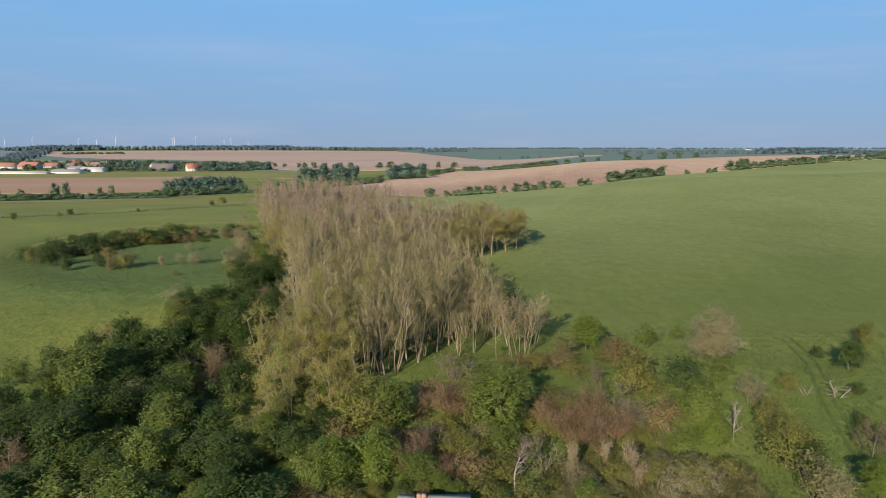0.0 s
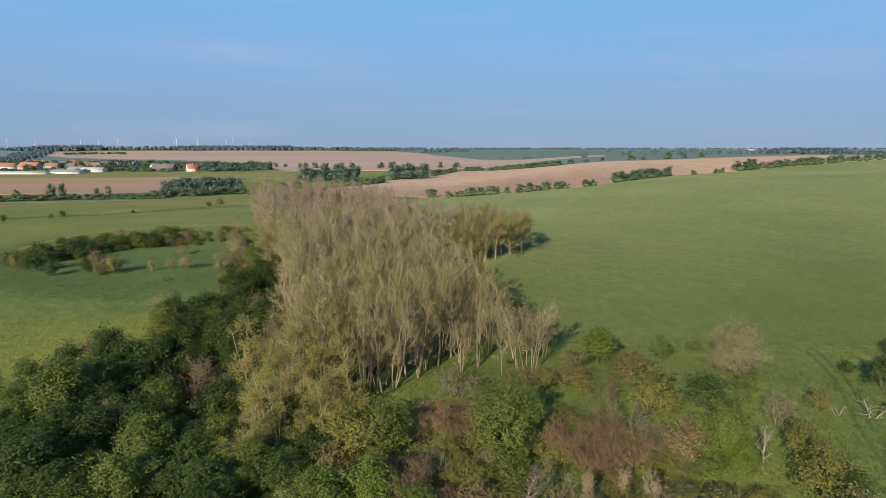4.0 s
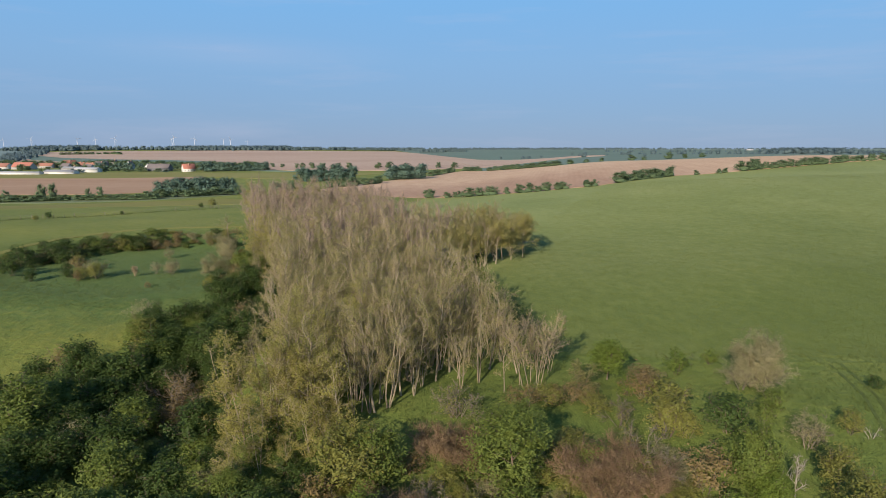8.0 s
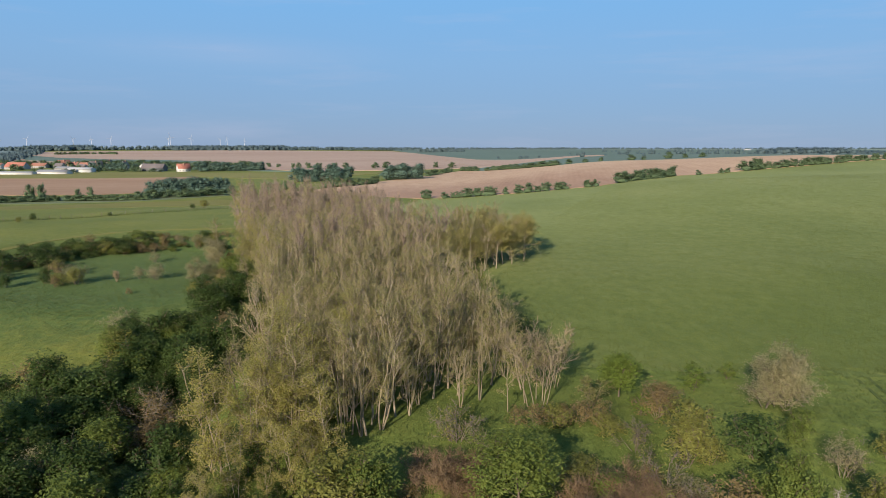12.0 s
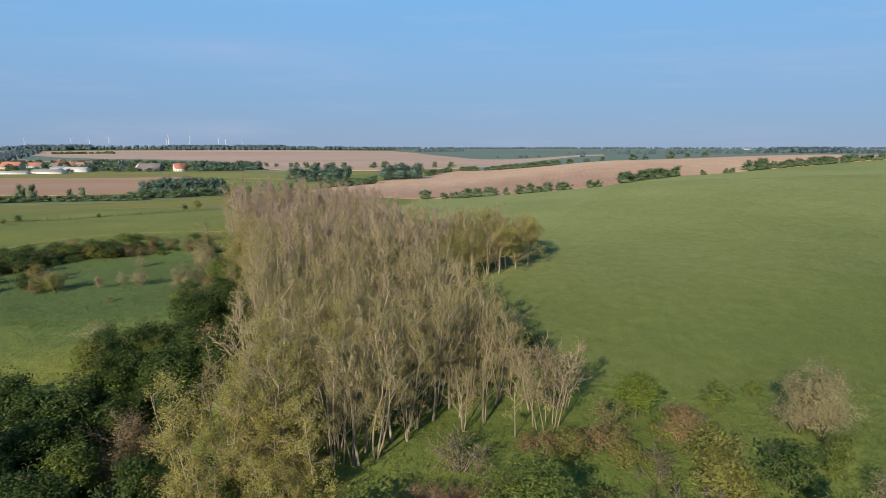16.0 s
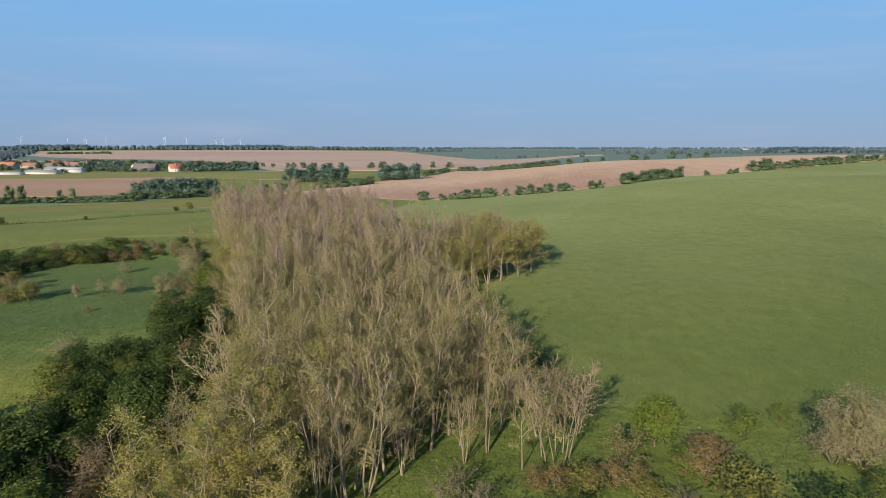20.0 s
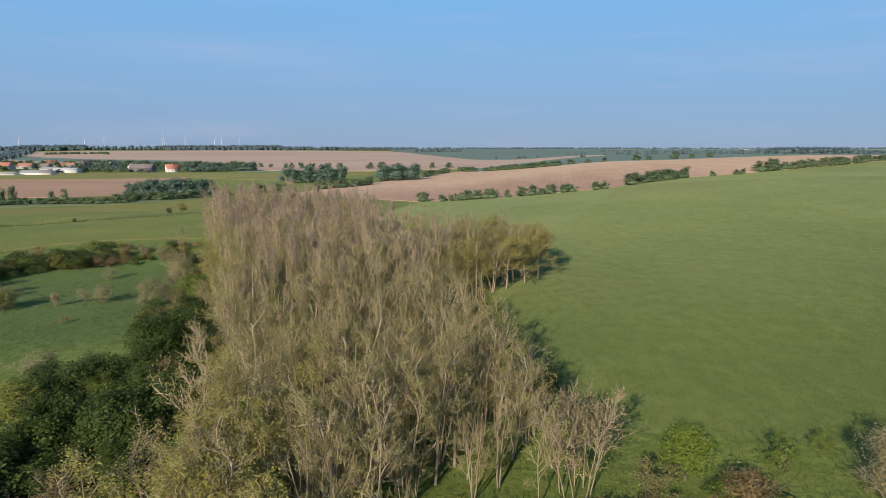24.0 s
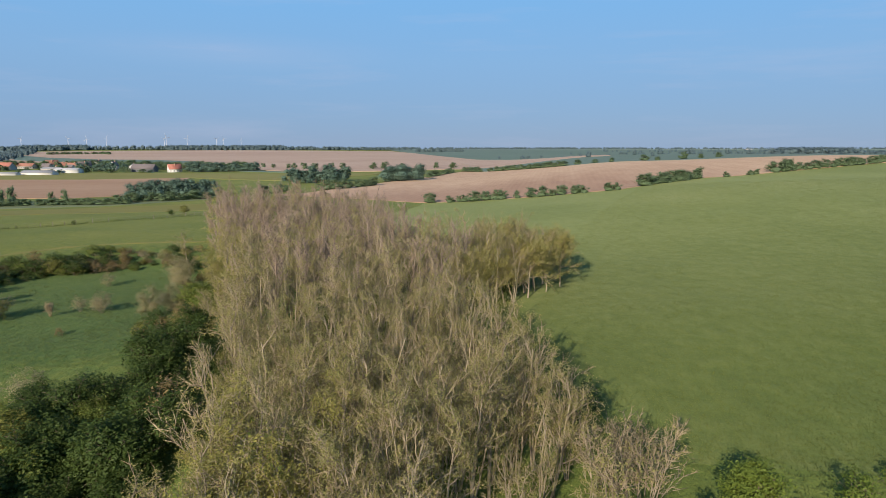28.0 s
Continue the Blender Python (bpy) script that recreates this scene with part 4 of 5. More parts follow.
put("olive_tree", 20.3, 55.5, 3.8)
put("olive_shrub", 23.2, 55.4, 3.7)
put("lime_shrub", 24.0, 62.3, 1.9)
put("rust_shrub", 24.1, 65.5, 5.2)
put("green_shrub", 27.0, 68.3, 3.8)
put("lime_tree", 29.5, 68.3, 3.9)
put("lime_tree", 28.8, 63.4, 4.0)
put("green_tree", -42.8, 98.3, 6.1)
put("dark_tree", -41.0, 99.2, 6.4)
put("dark_tree", -37.3, 97.3, 5.9)
put("dark_tree", -35.2, 98.2, 4.5)
put("olive_tree", -41.0, 97.2, 6.7)
put("dark_tree", -38.3, 97.5, 5.8)
put("dark_tree", -35.1, 97.2, 4.3)
put("dark_tree", -32.3, 97.6, 5.5)
put("dark_tree", -38.4, 95.0, 6.9)
put("dark_tree", -34.9, 94.7, 4.8)
put("dark_tree", -31.6, 94.6, 4.8)
put("dark_tree", -29.2, 95.2, 4.6)
put("grey_shrub", 1.8, 77.8, 4.4, 1.2)
put("grey_shrub", 3.7, 77.5, 3.1, 1.2)
put("rust_shrub", 8.1, 81.3, 2.3, 1.2)
put("rust_shrub", 9.9, 80.8, 2.7, 1.2)
put("olive_shrub", 12.4, 80.8, 2.9, 1.2)
put("rust_shrub", 15.2, 81.8, 2.8, 1.2)
put("grey_shrub", 11.3, 82.3, 2.4, 1.2)
put("grey_shrub", 19.1, 76.2, 3.5, 1.2)
put("rust_shrub", 23.4, 82.9, 4.5, 1.2)
put("olive_shrub", 17.1, 79.0, 2.8, 1.2)
put("dark_shrub", -91.0, 156.7, 4.6, 1.25)
put("dark_shrub", -84.5, 151.3, 3.8, 1.25)
put("rust_shrub", -76.3, 141.8, 3.5, 1.25)
put("blossom_shrub", -69.9, 137.0, 4.0, 1.25)
put("olive_shrub", -71.0, 134.5, 2.8, 1.25)
put("dark_shrub", -74.6, 135.3, 2.1, 1.25)
put("dark_shrub", -84.0, 169.2, 3.6, 1.25)
put("olive_shrub", -80.4, 169.7, 3.8, 1.25)
put("dark_shrub", -76.6, 169.9, 3.5, 1.25)
put("green_shrub", -86.9, 169.6, 3.0, 1.25)
put("rust_shrub", -73.5, 172.0, 2.9, 1.25)
put("green_shrub", -82.7, 171.6, 3.3, 1.25)
put("blossom_shrub", -56.8, 141.5, 2.8, 1.25)

# the thicket under the flight
for x, y in scattered([(-64, 43), (-62, 58), (-54, 68), (-24, 64), (-10, 64), (2, 66), (16, 68), (26, 62), (26, 43)], 4.3, 33):
    if any(math.hypot(x - a, y - b) < 0.22 * h + 0.5 for a, b, h in SPOTS) or (x > 11 and y < 62 and picks.random() < 0.7):
        continue
    put(picks.choice(["olive_shrub", "yellow_shrub", "olive_shrub", "lime_shrub", "olive_shrub", "red_shrub"] if x > 9 else ["olive_tree", "green_tree", "green_shrub", "olive_shrub", "rust_shrub", "red_shrub", "green_shrub", "grey_shrub", "rust_shrub", "blossom_shrub", "olive_shrub"] if x > -13 else
                     ["green_tree", "dark_tree", "dark_tree", "green_shrub", "dark_shrub", "dark_tree", "green_tree"]), x, y, picks.uniform(2.8, 5.4) if x < -13 else picks.uniform(1.6, 3.6), 1.35, "shrubs of the thicket")
# low growth that closes the thicket's gaps
for x, y in scattered([(-14, 48), (-14, 64), (-6, 70), (3, 73), (12, 74), (22, 70), (26, 62), (25, 50)], 3.7, 34):
    if any(math.hypot(x - a, y - b) < 0.2 * h + 0.5 for a, b, h in SPOTS) or (x > 11 and y < 62 and picks.random() < 0.6):
        continue
    put(picks.choice(["green_shrub", "olive_shrub", "rust_shrub", "grey_shrub", "olive_shrub", "dark_shrub"] if x < 8 else ["olive_shrub", "olive_shrub", "rust_shrub", "blossom_shrub", "yellow_shrub"]), x, y, picks.uniform(1.3, 2.8), 1.6, "low growth of the thicket")


# ---------------------------------------------------------------- hedges, far trees and woods
BALL = np.array([(0, 0, 1), (0.89, 0, 0.45), (0.28, 0.85, 0.45), (-0.72, 0.53, 0.45), (-0.72, -0.53, 0.45), (0.28, -0.85, 0.45), (0.72, 0.53, -0.45), (-0.28, 0.85, -0.45), (-0.89, 0, -0.45), (-0.28, -0.85, -0.45), (0.72, -0.53, -0.45), (0, 0, -1)])
BALL_FACES = np.array([(0, 1, 2), (0, 2, 3), (0, 3, 4), (0, 4, 5), (0, 5, 1), (1, 6, 2), (2, 7, 3), (3, 8, 4), (4, 9, 5), (5, 10, 1), (6, 7, 2), (7, 8, 3), (8, 9, 4), (9, 10, 5), (10, 6, 1), (6, 11, 7), (7, 11, 8), (8, 11, 9), (9, 11, 10), (10, 11, 6)])


def lump(tris, rng, at, size):
    """An uneven mass of leaves that closes the heart of a crown."""
    tris.add(BALL * rng.uniform(0.8, 1.15, (12, 1)) * size + at, BALL_FACES)


def clump(tris, rng, x, y, height, width):
    """A tree of a wood on the horizon: masses and sprays of foliage that merge with the neighbours."""
    foot = np.array((x, y, relief(x, y) + height * 0.5))
    for _ in range(3):
        lump(tris, rng, foot + rng.uniform(-0.2, 0.2, 3) * (width, width, height), np.array((width * 0.27, width * 0.27, height * 0.24)))
    lump(tris, rng, foot - (0, 0, height * 0.25), np.array((width * 0.45, width * 0.45, height * 0.3)))
    n = 84
    out = rng.normal(0, 1, (n, 3))
    out /= np.linalg.norm(out, axis=1)[:, None]
    at = out * rng.uniform(0.6, 1.05, (n, 1)) * (width * 0.52, width * 0.52, height * 0.5)
    leaves(tris, at + foot, width * 0.14, rng, foot - (0, 0, height * 0.3), 0.3)


def far_tree(name, material, seed, low, lanky):
    """A tree of field or village, ten metres high and wide: a trunk with limbs and a ragged crown. low: the crown's foot; lanky: how loose it is."""
    rng = np.random.default_rng(seed)
    base = new(name)
    trunk, crown = Tris(), Tris()
    tube(trunk, [(0, 0, -0.3), (0.1, 0.05, 3), (0.0, 0.1, 7)], [0.26, 0.2, 0.08], 6)
    n = 17
    turn, up = rng.uniform(0, 2 * math.pi, n), np.linspace(0.06, 0.94, n) ** 0.85
    out = (0.42 - 0.34 * np.abs(up - 0.4) ** 1.4) * rng.uniform(0.25, 1.0, n) * 8.4
    lobes = np.stack([np.cos(turn) * out, np.sin(turn) * out, 10 * (low + (0.86 - low) * up)], 1)
    wide = rng.uniform(1.1, 2.1, n) * (1.15 - 0.35 * up)
    for p, w in zip(lobes, wide):
        tube(trunk, [(0, 0, max(0.6, p[2] * 0.45)), p * (0.55, 0.55, 0.75), p], [0.09, 0.06, 0.03], 3)
        lump(crown, rng, p, np.array((w * 0.62, w * 0.62, w * 0.55)))
    if low < 0.1:
        lump(crown, rng, np.array((0, 0, 2.2)), np.array((3.0, 3.0, 2.2)))
    count = 1900
    pick = rng.integers(0, n, count)
    ball = rng.normal(0, 1, (count, 3))
    ball *= (rng.uniform(0.62, 1.06 + lanky, count) / np.linalg.norm(ball, axis=1))[:, None]
    at = lobes[pick] + ball * wide[pick][:, None]
    at[:, 2] = np.clip(at[:, 2], 0.12, 10.4)
    leaves(crown, at, 0.48, rng, (0, 0, 3.5), 0.4)
    part("trunk", trunk, BARK_DARK, base)
    tagged(part("crown", crown, material, base), kind="stuff")
    return base


FAR_KINDS = {}


def put_far(name, label, x, y, height, width, material, group):
    """Sets a far tree of that height and width on the ground."""
    low, lanky = {"hedge_bush": (0.03, 0.35), "field_bush": (0.03, 0.35), "ditch_tree": (0.06, 0.35), "copse_tree": (0.12, 0.2)}.get(name, (0.1, 0.3))
    slots = FAR_KINDS.setdefault((name, material.name), [])
    if len(slots) < 5:
        ob = far_tree(name, material, 71 * len(FAR_KINDS) + len(slots), low, lanky)
        slots.append((ob, (width / 10, width / 10, height / 10)))
        ob.matrix_basis = pose(x, y, relief(x, y), 0, 0, far.uniform(0, 360)) @ Matrix.Diagonal((width / 10, width / 10, height / 10, 1))
    else:
        first, (a, b, c) = far.choice(slots)
        ob = copy_thing(first, pose(x, y, relief(x, y), 0, 0, far.uniform(0, 360)) @ Matrix.Diagonal((width / 10 / a, width / 10 / b, height / 10 / c, 1)))
    return tagged(ob, label, "tree" if "tree" in name else "bush", group)


far = random.Random(17)


def hedge(points, step, low, high, label, group, gap=0.1, wide=1.0, material=LEAF_FAR, name="hedge_bush"):
    total = sum(math.dist(p, q) for p, q in zip(points, points[1:]))
    n = max(1, int(total / step))
    for i in range(n):
        if far.random() < gap:
            continue
        run, want = 0, (i + far.uniform(0.1, 0.9)) / n * total
        for p, q in zip(points, points[1:]):
            d = math.dist(p, q)
            if run + d >= want:
                u = (want - run) / d
                h = far.uniform(low, high)
                put_far(name, label, p[0] + (q[0] - p[0]) * u + far.uniform(-1, 1), p[1] + (q[1] - p[1]) * u + far.uniform(-1, 1), h, h * wide * far.uniform(1.25, 1.9), material, group)
                break
            run += d


hedge([(-9, 331), (2, 326), (32, 311), (68, 288)], 3.2, 3.0, 5.2, "green hedge bush on the field's edge", "hedge along the field", 0.12)
hedge([(77, 294), (109, 317)], 2.6, 3.4, 5.6, "green hedge bush on the field's edge", "hedge on the slope", 0.0)
hedge([(119, 323), (150, 338)], 8.0, 2.2, 3.6, "lone bush on the field's crest", "bushes on the crest", 0.1)
hedge([(156, 343), (166, 348)], 2.5, 5.0, 6.5, "tall hedge bush on the crest", "hedge on the crest", 0.0)
hedge([(166, 348), (210, 365), (265, 386), (330, 410)], 3.6, 3.0, 5.0, "hedge bush on the crest", "hedge on the crest", 0.05)
hedge([(-330, 322), (-226, 326), (-190, 338), (-150, 345)], 2.5, 2.4, 4.2, "bushy tree along the ditch", "trees along the ditch", 0.04, 1.5, name="ditch_tree")
hedge([(-330, 332), (-200, 346), (-165, 352)], 11.0, 5.5, 9.5, "small tree along the ditch", "trees along the ditch", 0.1, 0.45, name="ditch_tree")
hedge([(-159, 366), (-140, 380), (-126, 394)], 2.4, 7.5, 11.5, "tall tree of the dark copse", "dark copse", 0.0, 0.8, LEAF_COPSE, name="copse_tree")
hedge([(-162, 354), (-140, 362), (-118, 378)], 3.2, 3.5, 6.0, "low bush before the copse", "dark copse", 0.0, 1.2, name="copse_tree")
hedge([(-115, 405), (-60, 440), (-45, 470)], 6.0, 4.0, 7.0, "bush beyond the wood", "bushes beyond the wood", 0.1, name="field_bush")
hedge([(-112, 515), (-96, 522), (-72, 536)], 4.0, 9.0, 15.0, "tall tree of a green copse", "green copse", 0.0, 0.8, LEAF_COPSE, name="copse_tree")
hedge([(-43, 512), (-36, 516), (-18, 520)], 3.4, 10.0, 14.5, "dense tree of a round copse", "round copse", 0.0, 0.9, LEAF_COPSE, name="copse_tree")
hedge([(-40, 508), (-14, 545), (10, 640)], 9.0, 3.5, 6.0, "bush at the field's edge", "bushes at the field's edge", 0.1, name="field_bush")
hedge([(21, 660), (60, 606), (93, 526)], 5.0, 3.0, 5.5, "hedge bush behind the ploughed field", "hedge behind the ploughed field", 0.05, 1.3, name="field_bush")
hedge([(93, 530), (140, 482), (200, 500)], 13.0, 3.0, 6.0, "bush behind the ploughed crest", "hedge behind the ploughed field", 0.2, 1.2, name="field_bush")
hedge([(-300, 985), (-120, 760), (20, 735)], 22.0, 5.0, 9.0, "lone tree by the field road", "trees by the field road", 0.15, 0.9, name="roadside_tree")
hedge([(-640, 880), (-520, 900), (-420, 880), (-330, 830), (-225, 800)], 9.0, 6.0, 12.0, "garden tree in the village", "village trees", 0.05, 1.0, name="village_tree")
hedge([(-560, 840), (-480, 800), (-400, 780), (-345, 770)], 16.0, 4.0, 8.0, "garden tree in the village", "village trees", 0.4, 1.1, name="village_tree")
hedge([(-290, 775), (-215, 790)], 5.0, 7.0, 13.0, "dense tree beside the village", "village trees", 0.0, 1.0, LEAF_COPSE, name="village_tree")
hedge([(-425, 795), (-380, 792), (-335, 806)], 5.5, 7.0, 13.0, "tall garden tree in the village", "village trees", 0.25, 0.8, LEAF_COPSE, name="village_tree")
hedge([(-1010, 1700), (-900, 1760), (-860, 1720)], 9.0, 6.0, 9.0, "bush in the pale field", "bushes in the pale field", 0.0, 1.5, name="field_bush")


def far_woods(name, label, rows, seed, material=LEAF_HORIZON):
    """Woods along the horizon: too many trees to count."""
    rng, t = np.random.default_rng(seed), Tris()
    for (a, b), (c, d), count, low, high in rows:
        for i in range(count):
            u = rng.uniform()
            x, y = a + (c - a) * u + rng.normal(0, 12), b + (d - b) * u + rng.normal(0, 25)
            h = rng.uniform(low, high)
            clump(t, rng, x, y, h, h * rng.uniform(0.8, 1.2))
    ob = new(name, t.mesh(name, material))
    return tagged(ob, label, "woods", kind="stuff")


hedge([(-700, 800), (-560, 790), (-480, 845), (-400, 800), (-350, 800), (-310, 790)], 10.0, 4.0, 9.0, "garden tree in the village", "village trees", 0.75, 1.1, name="village_tree")
hedge([(-680, 930), (-560, 935), (-440, 925), (-330, 880), (-240, 840)], 7.0, 7.0, 12.0, "tall tree behind the village", "village trees", 0.05, 1.2, name="village_tree")
hedge([(-640, 745), (-520, 760), (-400, 762), (-330, 765)], 14.0, 2.5, 5.0, "garden bush in the village", "village trees", 0.2, 1.5, name="village_tree")
hedge([(-620, 738), (-500, 738), (-400, 745), (-310, 752), (-250, 770)], 7.0, 3.0, 6.5, "garden bush in the village", "village trees", 0.78, 1.5, LEAF_COPSE, name="village_tree")
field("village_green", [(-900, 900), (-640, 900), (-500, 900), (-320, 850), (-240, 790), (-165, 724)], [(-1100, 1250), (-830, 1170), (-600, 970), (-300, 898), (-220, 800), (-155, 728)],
      HAZED_GREEN, "green gardens and meadows round the village", 40, 14, 0.13)
far_woods("ridge_wood", "dark woods on the far ridge, tinted bluish for haze", (((-1700, 2150), (-1400, 2220), 90, 8, 13), ((-1400, 2080), (-1230, 2150), 110, 13, 18), ((-1390, 2180), (-1200, 2230), 90, 16, 21), ((-1200, 2240), (-960, 2270), 45, 8, 18), ((-960, 2270), (-560, 2300), 220, 14, 18), ((-900, 2190), (-500, 2220), 160, 10, 14), ((-560, 2300), (-120, 2330), 200, 10, 14)), 5)
far_woods("wood_belt", "belt of trees climbing the far slope, tinted bluish for haze", (((-760, 1110), (-886, 1332), 45, 7, 11), ((-886, 1332), (-1016, 1568), 60, 8, 12), ((-1016, 1568), (-1210, 1930), 90, 9, 14)), 15)
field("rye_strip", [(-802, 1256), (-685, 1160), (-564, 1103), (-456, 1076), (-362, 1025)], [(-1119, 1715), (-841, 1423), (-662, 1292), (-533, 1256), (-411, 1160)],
      HAZED_GREEN, "dark green strip behind the village, tinted bluish for haze", 24, 10, 0.3)
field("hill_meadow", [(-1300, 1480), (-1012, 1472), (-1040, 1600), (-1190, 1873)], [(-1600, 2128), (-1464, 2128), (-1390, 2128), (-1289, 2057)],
      HAZY, "green meadow on the far hill, paled for haze", 20, 12, 0.32)
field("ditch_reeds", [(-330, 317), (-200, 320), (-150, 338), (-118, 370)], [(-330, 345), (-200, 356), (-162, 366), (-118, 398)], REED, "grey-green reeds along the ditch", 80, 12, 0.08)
far_woods("distant_copse", "solid wood on the distant slope, tinted bluish for haze", (((590, 1155), (720, 1185), 170, 16, 19), ((720, 1190), (1150, 1290), 330, 10, 13)), 9)
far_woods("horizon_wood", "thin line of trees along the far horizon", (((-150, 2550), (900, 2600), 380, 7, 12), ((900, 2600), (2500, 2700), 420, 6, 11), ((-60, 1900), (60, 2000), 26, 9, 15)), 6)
far_woods("field_trees", "scattered trees between the distant fields", (((120, 700), (420, 800), 12, 4, 7), ((100, 1120), (420, 980), 12, 5, 8), ((300, 1500), (1200, 1700), 40, 6, 10), ((500, 2000), (1500, 2100), 50, 6, 10)), 7)


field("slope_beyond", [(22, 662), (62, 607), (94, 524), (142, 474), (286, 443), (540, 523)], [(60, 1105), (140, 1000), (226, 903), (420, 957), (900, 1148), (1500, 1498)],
      HAZED_GREEN, "green slope beyond the ploughed crest, tinted bluish for haze", 40, 24, 0.12)
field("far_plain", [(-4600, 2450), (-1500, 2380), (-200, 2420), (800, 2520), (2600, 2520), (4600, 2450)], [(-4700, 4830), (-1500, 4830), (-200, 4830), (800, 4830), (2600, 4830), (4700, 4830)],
      HAZY, "farmland towards the horizon, haze painted into its green", 40, 12, 0.3)


# ---------------------------------------------------------------- village
def house(name, label, x, y, width, length, wall_height, roof_height, turn, wall, roof, chimney=True):
    base = new(name)
    base.matrix_basis = pose(x, y, relief(x, y) - 0.2, 0, 0, turn)
    w, h = width / 2, length / 2
    t = Tris()
    v = [(sx * w, sy * h, z) for z in (0, wall_height) for sy in (-1, 1) for sx in (-1, 1)] + [(0, -h, wall_height + roof_height - 0.1), (0, h, wall_height + roof_height - 0.1)]
    t.add(v, [(0, 1, 4), (1, 5, 4), (2, 6, 3), (3, 6, 7), (0, 4, 2), (2, 4, 6), (1, 3, 5), (3, 7, 5), (4, 5, 8), (6, 9, 7)])
    part("wall", t, wall, base)
    for s in (-1, 1):
        t = Tris()
        e, o = w + 0.4, h + 0.35
        ridge, eave = wall_height + roof_height, wall_height - 0.4 * roof_height / w
        v = [(0, -o, ridge), (0, o, ridge), (s * e, o, eave), (s * e, -o, eave)]
        v += [(a, b, c + 0.22) for a, b, c in v]
        t.add(v, [(0, 1, 2), (0, 2, 3), (4, 6, 5), (4, 7, 6), (0, 3, 7), (0, 7, 4), (1, 5, 6), (1, 6, 2), (3, 2, 6), (3, 6, 7)])
        slope = part("roof", t, roof, base)
    if chimney:
        t = Tris()
        box(t, (w * 0.25, -0.4, wall_height + roof_height * 0.5), (w * 0.25 + 0.7, 0.4, wall_height + roof_height + 0.9))
        part("chimney", t, BRICK, slope)
    n = max(2, int(length / 3.2)) if chimney else 0
    for s in (-1, 1):
        for i in range(n):
            t = Tris()
            p = -h + length * (i + 0.5) / n
            box(t, (s * w - 0.06, p - 0.5, 1.0), (s * w + 0.06, p + 0.5, 2.3))
            part("window", t, GLASS, base)
        for i in (-1, 1) if chimney else ():
            t = Tris()
            box(t, (i * w * 0.45 - 0.5, s * h - 0.06, 1.0), (i * w * 0.45 + 0.5, s * h + 0.06, 2.3))
            part("window", t, GLASS, base)
    return tagged(base, label, "house", "village houses")


house("barn", "large barn with a long red tiled roof", -549, 848, 14, 26, 3.6, 5.6, 84, GREY_WALL, RED_ROOF, False)
house("barn", "second red-roofed barn beside the village", -590, 862, 13, 30, 3.4, 4.6, 80, WHITE_WALL, DULL_ROOF, False)
house("long_shed", "long low white shed with a pale sheet roof", -455, 693, 9, 52, 2.4, 0.9, 88, WHITE_WALL, PALE_ROOF, False)
house("long_shed", "long low hall with a dull grey roof", -416, 706, 13, 33, 2.6, 2.2, 86, WHITE_WALL, GREY_ROOF, False)
house("long_shed", "grey hall with a pale flat roof", -414, 755, 12, 28, 3.8, 1.8, 84, WHITE_WALL, PALE_ROOF, False)
house("long_shed", "low grey hall between the houses", -452, 790, 10, 24, 3.6, 1.8, 80, GREY_WALL, GREY_ROOF, False)
house("house", "long house with a dull red roof", -548, 892, 9, 24, 3.6, 3.6, 82, GREY_WALL, DULL_ROOF)
house("house", "white gabled house with a red roof", -526, 912, 9, 15, 5.0, 5.4, -52, WHITE_WALL, DULL_ROOF)
house("house", "house with a red roof among gardens", -506, 905, 9, 18, 4.0, 4.2, -76, GREY_WALL, DULL_ROOF)
house("house", "house with a dark red roof", -462, 852, 9, 17, 4.0, 4.6, 80, GREY_WALL, DULL_ROOF)
house("house", "white gabled house with a dark roof", -447, 848, 9, 15, 5.0, 5.4, -48, WHITE_WALL, DARK_ROOF)
house("house", "white house among garden trees", -474, 932, 9, 12, 5.5, 5.0, -8, WHITE_WALL, DARK_ROOF)
house("house", "white narrow gable among trees", -409, 846, 8, 12, 5.4, 5.6, 6, WHITE_WALL, DARK_ROOF)
house("house", "long grey farm building with a dark roof", -343, 784, 11, 27, 4.4, 4.6, 84, DARK_WALL, DARK_ROOF)
house("house", "white gable house with a bright red roof", -305, 776, 9, 14, 4.0, 5.2, -52, WHITE_WALL, RED_ROOF)
house("house", "small house with a dark roof", -488, 838, 8, 12, 4.0, 4.2, 75, GREY_WALL, DARK_ROOF)
house("house", "white house with a steep red roof", -620, 880, 9, 13, 4.2, 4.5, 30, WHITE_WALL, RED_ROOF)
house("house", "low white house behind the halls", -437, 800, 8, 13, 3.8, 4.0, 60, WHITE_WALL, DARK_ROOF)
house("house", "pale house half hidden by trees", -378, 830, 9, 13, 4.0, 4.4, 20, WHITE_WALL, GREY_ROOF)
house("house", "white house between tall trees", -276, 792, 8, 12, 4.2, 4.4, -30, WHITE_WALL, DARK_ROOF)
house("long_shed", "white hall on the far plain", 1120, 2350, 12, 22, 4, 2, 80, GREY_WALL, PALE_ROOF, False)


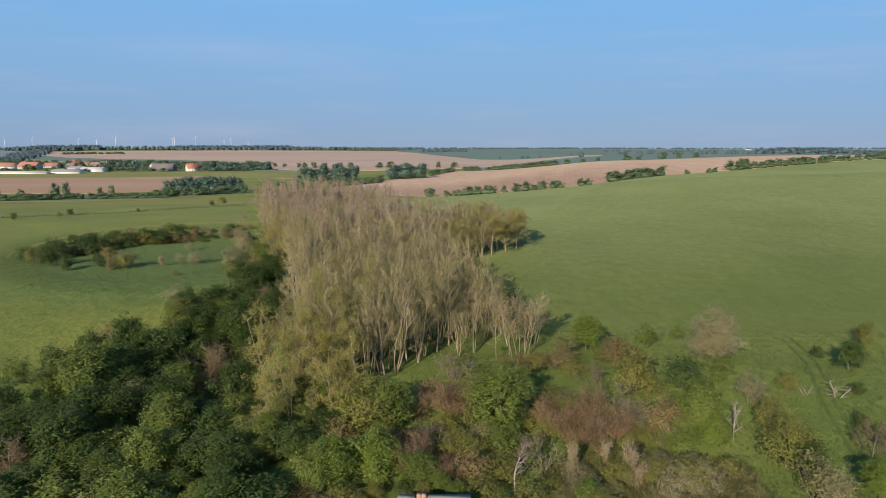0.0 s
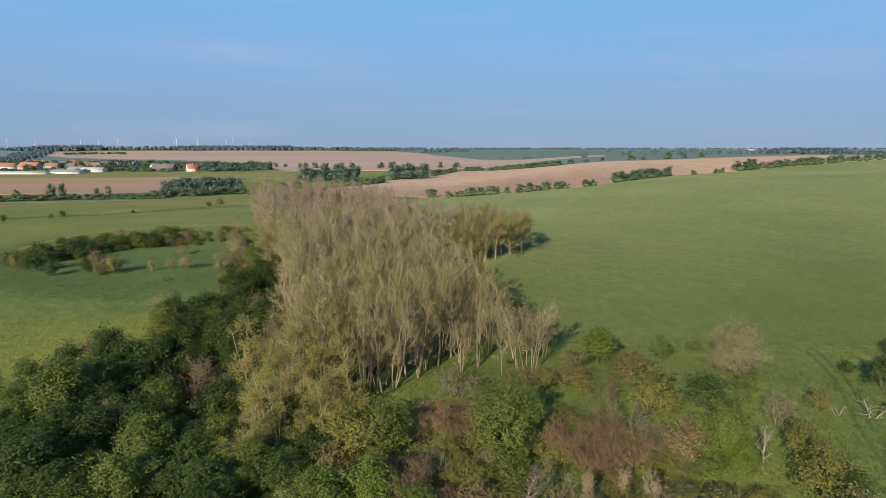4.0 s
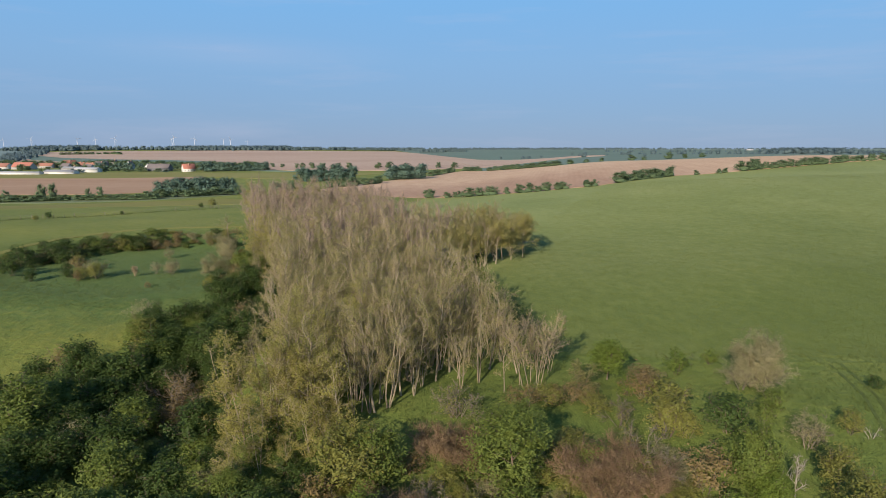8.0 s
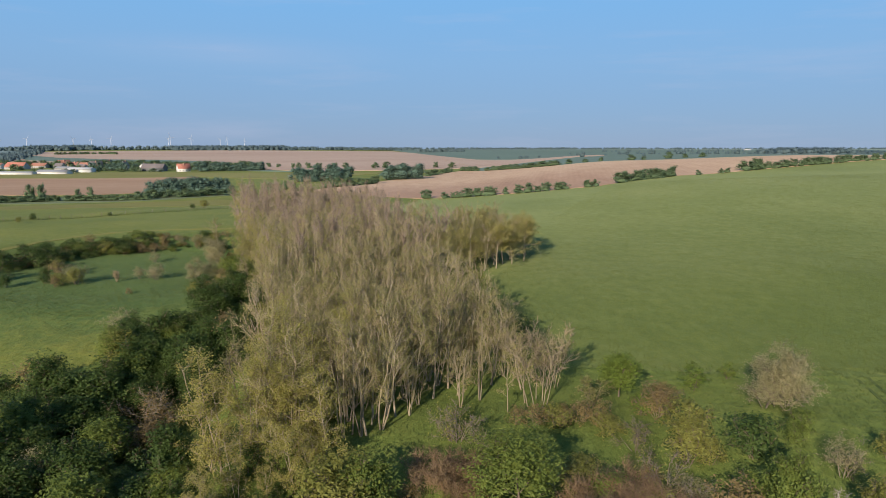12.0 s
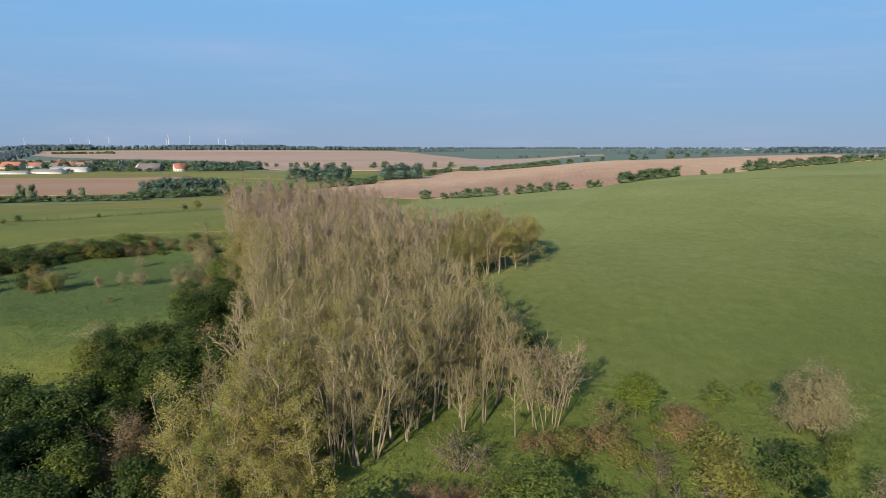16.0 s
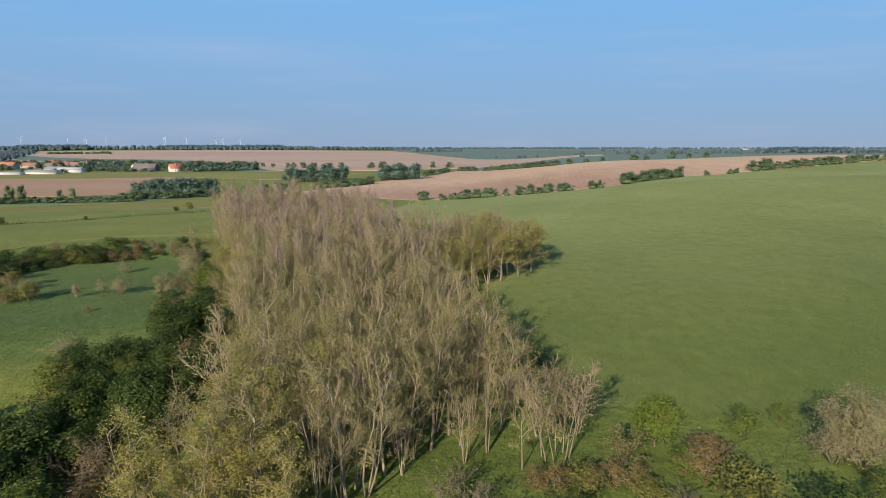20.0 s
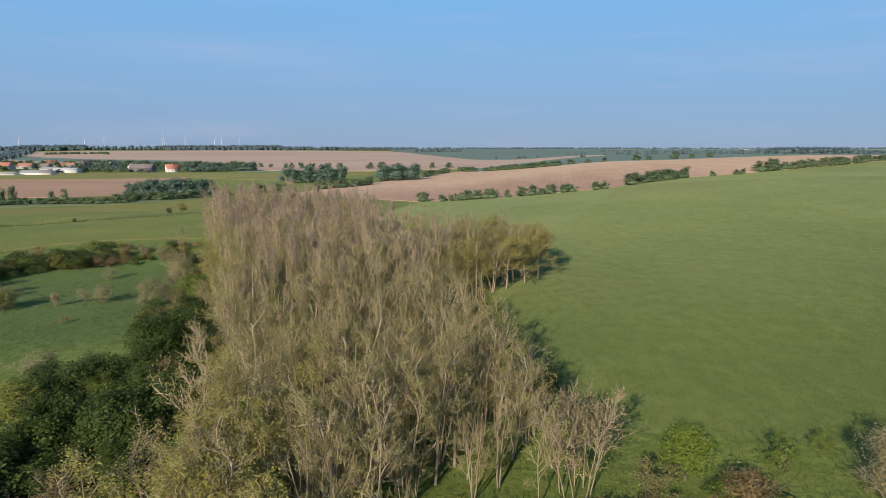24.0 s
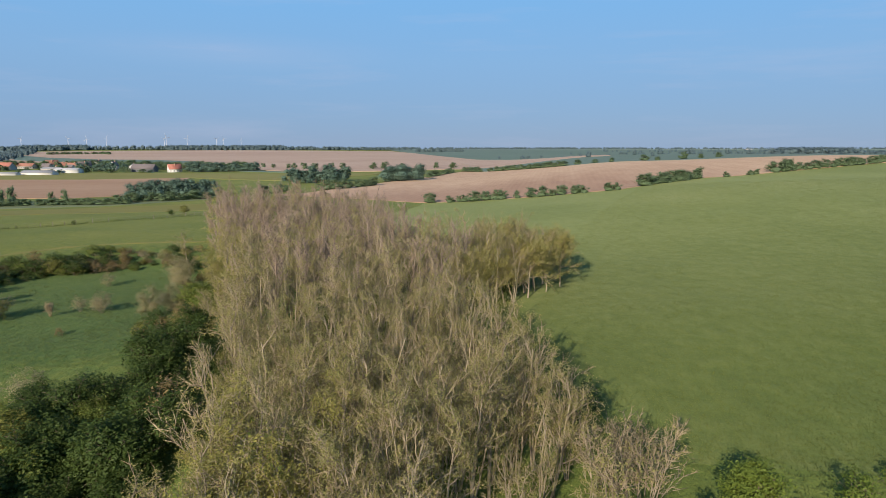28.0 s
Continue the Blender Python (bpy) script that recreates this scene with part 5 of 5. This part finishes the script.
# ---------------------------------------------------------------- wind turbines
def wind_turbine(x, y, rise, turn, spin):
    base = new("wind_turbine")
    base.matrix_basis = pose(x, y, terrain(x, y), 0, 0, turn)
    k, hub = rise / 45, rise + 28
    t = Tris()
    tube(t, [(0, 0, 0), (0, 0, hub * 0.5), (0, 0, hub)], [1.5 * k, 1.2 * k, 0.8 * k], 10)
    part("tower", t, TURBINE_WHITE, base, rounded=True)
    t = Tris()
    box(t, (-0.9 * k, -1.2 * k, hub - 0.8 * k), (0.9 * k, 3.0 * k, hub + 0.9 * k))
    part("nacelle", t, TURBINE_WHITE, base)
    t = Tris()
    tube(t, [(0, -1.4 * k, hub), (0, -2.6 * k, hub), (0, -3.3 * k, hub)], [1.2 * k, 1.0 * k, 0.3 * k], 8)
    hub_part = part("hub", t, TURBINE_WHITE, base, rounded=True)
    for b in range(3):
        a = radians(spin + 120 * b)
        t, reach = Tris(), rise * 0.52
        out = Vector((math.sin(a), 0, math.cos(a)))
        side = Vector((math.cos(a), 0, -math.sin(a)))
        root = Vector((0, -2.2 * k, hub))
        v = []
        for u, c in ((0.0, 0.45), (0.15, 0.9), (0.6, 0.55), (1.0, 0.1)):
            p = root + out * reach * u
            v += [p + side * c * k, p - side * c * k, p + Vector((0, 0.45 * c * k, 0))]
        f = []
        for i in range(3):
            for q in range(3):
                m, n = i * 3 + q, i * 3 + (q + 1) % 3
                f += [(m, n, m + 3), (n, n + 3, m + 3)]
        t.add(v, f)
        part("blade", t, TURBINE_WHITE, hub_part)
    return tagged(base, "white three-bladed wind turbine on the far ridge", "wind turbine", "wind farm")


for i, (px, py, hub) in enumerate(((-2680, 3900, 42), (-2500, 3880, 46), (-2260, 3950, 46), (-2110, 3880, 44), (-2030, 3950, 50), (-1700, 4000, 44), (-1680, 3980, 58), (-1560, 4000, 50), (-1380, 4000, 44), (-1330, 3980, 46), (-1230, 4000, 36))):
    wind_turbine(px + 16, py, hub, 20 + 9 * (i % 3), 37 * i)


# ---------------------------------------------------------------- pasture fence
fence = tagged(new("fence"), "long pasture fence of weathered posts and wire", "fence")
FENCE = [(-160, 190), (-142, 202), (-128, 219), (-114, 237), (-92, 262), (-84, 270)]
total = sum(math.dist(p, q) for p, q in zip(FENCE, FENCE[1:]))
tops = []
for i in range(36):
    x, y = lerp(FENCE, i / 35)
    t = Tris()
    z = relief(x, y)
    lean = far.uniform(-0.05, 0.05)
    tube(t, [(x, y, z - 0.3), (x + lean, y, z + 0.7), (x + 2 * lean, y, z + 1.45)], [0.06, 0.055, 0.05], 6)
    part("post", t, POST_WOOD, fence)
    tops.append((x, y, z))
for level in (0.6, 1.25):
    t = Tris()
    tube(t, [(x, y, z + level) for x, y, z in tops], [0.02] * len(tops), 3)
    part("wire", t, POST_WOOD, fence)


# ---------------------------------------------------------------- grass tufts
def tufts(name, label, outline, count, low, high, material, seed):
    rng, t = np.random.default_rng(seed), Tris()
    x0, x1 = min(p[0] for p in outline), max(p[0] for p in outline)
    y0, y1 = min(p[1] for p in outline), max(p[1] for p in outline)
    at = []
    while len(at) < count:
        # thinning out with distance
        x, y = rng.uniform(x0, x1), y0 + (y1 - y0) * rng.uniform() ** 1.5
        if inside(x, y, outline):
            at.append((x, y, relief(x, y) + 0.08))
    at = np.array(at)
    for _ in range(2):
        way = rng.normal(0, 0.4, at.shape) + (0.05, 0.05, 1)
        spikes(t, at + rng.normal(0, 0.12, at.shape) * (1, 1, 0), way, rng.uniform(low, high, len(at)), 0.024)
    ob = new(name, t.mesh(name, material))
    return tagged(ob, label, "grass", kind="stuff")


tufts("cereal_tufts", "short green cereal blades in the field", [(12, 100), (20, 97), (75, 95), (110, 95), (150, 150), (210, 290), (70, 280), (26, 190), (20, 160), (12, 138), (9, 120)], 130000, 0.10, 0.24, CEREAL_BLADES, 1)
tufts("meadow_tufts", "uneven grass tufts between the shrubs", [(12, 66), (24, 50), (60, 45), (80, 60), (80, 95), (20, 97), (4, 96), (-8, 80)], 22000, 0.15, 0.5, GRASS_BLADES, 2)
tufts("dry_grass", "tall dry grass before the thicket", [(9, 48), (10, 60), (21, 63), (31, 60), (30, 48)], 12000, 0.5, 1.1, LEAF_PALE, 8)
tufts("pasture_tufts", "grass tufts on the pasture", [(-50, 78), (-80, 70), (-110, 100), (-110, 150), (-62, 116), (-36, 112)], 9000, 0.10, 0.28, PASTURE_BLADES, 3)
tufts("hollow_tufts", "rough grass in the hollow", [(-62 + 46 * math.cos(k * 0.3), 152 + 38 * math.sin(k * 0.3)) for k in range(21)], 14000, 0.12, 0.4, GRASS_BLADES, 4)


edge = [(x + 1.2, y - 1.0) for x, y in FENCE] + [(x - 1.2, y + 1.0) for x, y in FENCE[::-1]]
tufts("fence_grass", "rank dark grass along the fence", edge, 1500, 0.3, 0.8, GRASS_BLADES, 12)


# ---------------------------------------------------------------- a ruined wall in the thicket
ruin = tagged(new("ruined_wall"), "low ruined wall of concrete with a brick pier", "ruin")
wall_z = relief(-1, 50) + 0.5
t = Tris()
box(t, (-3.7, 49.8, wall_z - 1.4), (2.3, 50.3, wall_z + 2.1))
part("wall", t, CONCRETE, ruin)
t = Tris()
box(t, (-3.9, 49.7, wall_z + 2.1), (-2.4, 50.4, wall_z + 2.28))
box(t, (-1.4, 49.7, wall_z + 2.1), (2.4, 50.4, wall_z + 2.28))
part("coping", t, CONCRETE, ruin)
for i in range(9):
    for k in range(2):
        t = Tris()
        box(t, (-2.25 + k * 0.42, 49.75, wall_z + 2.1 + i * 0.045), (-2.25 + k * 0.42 + 0.41, 50.35, wall_z + 2.1 + i * 0.045 + 0.04))
        part("brick", t, BRICK, ruin)


# ---------------------------------------------------------------- wheel track through the grass
for side in (-0.75, 0.75):
    line = [(44.0 + side, 62), (46.5 + side, 72), (51.0 + side, 84), (53.0 + side, 94)]
    field("wheel_track", [(x - 0.22, y) for x, y in line], [(x + 0.22, y) for x, y in line], TRACK, "pressed dark wheel rut in the grass", 30, 2, 0.12)
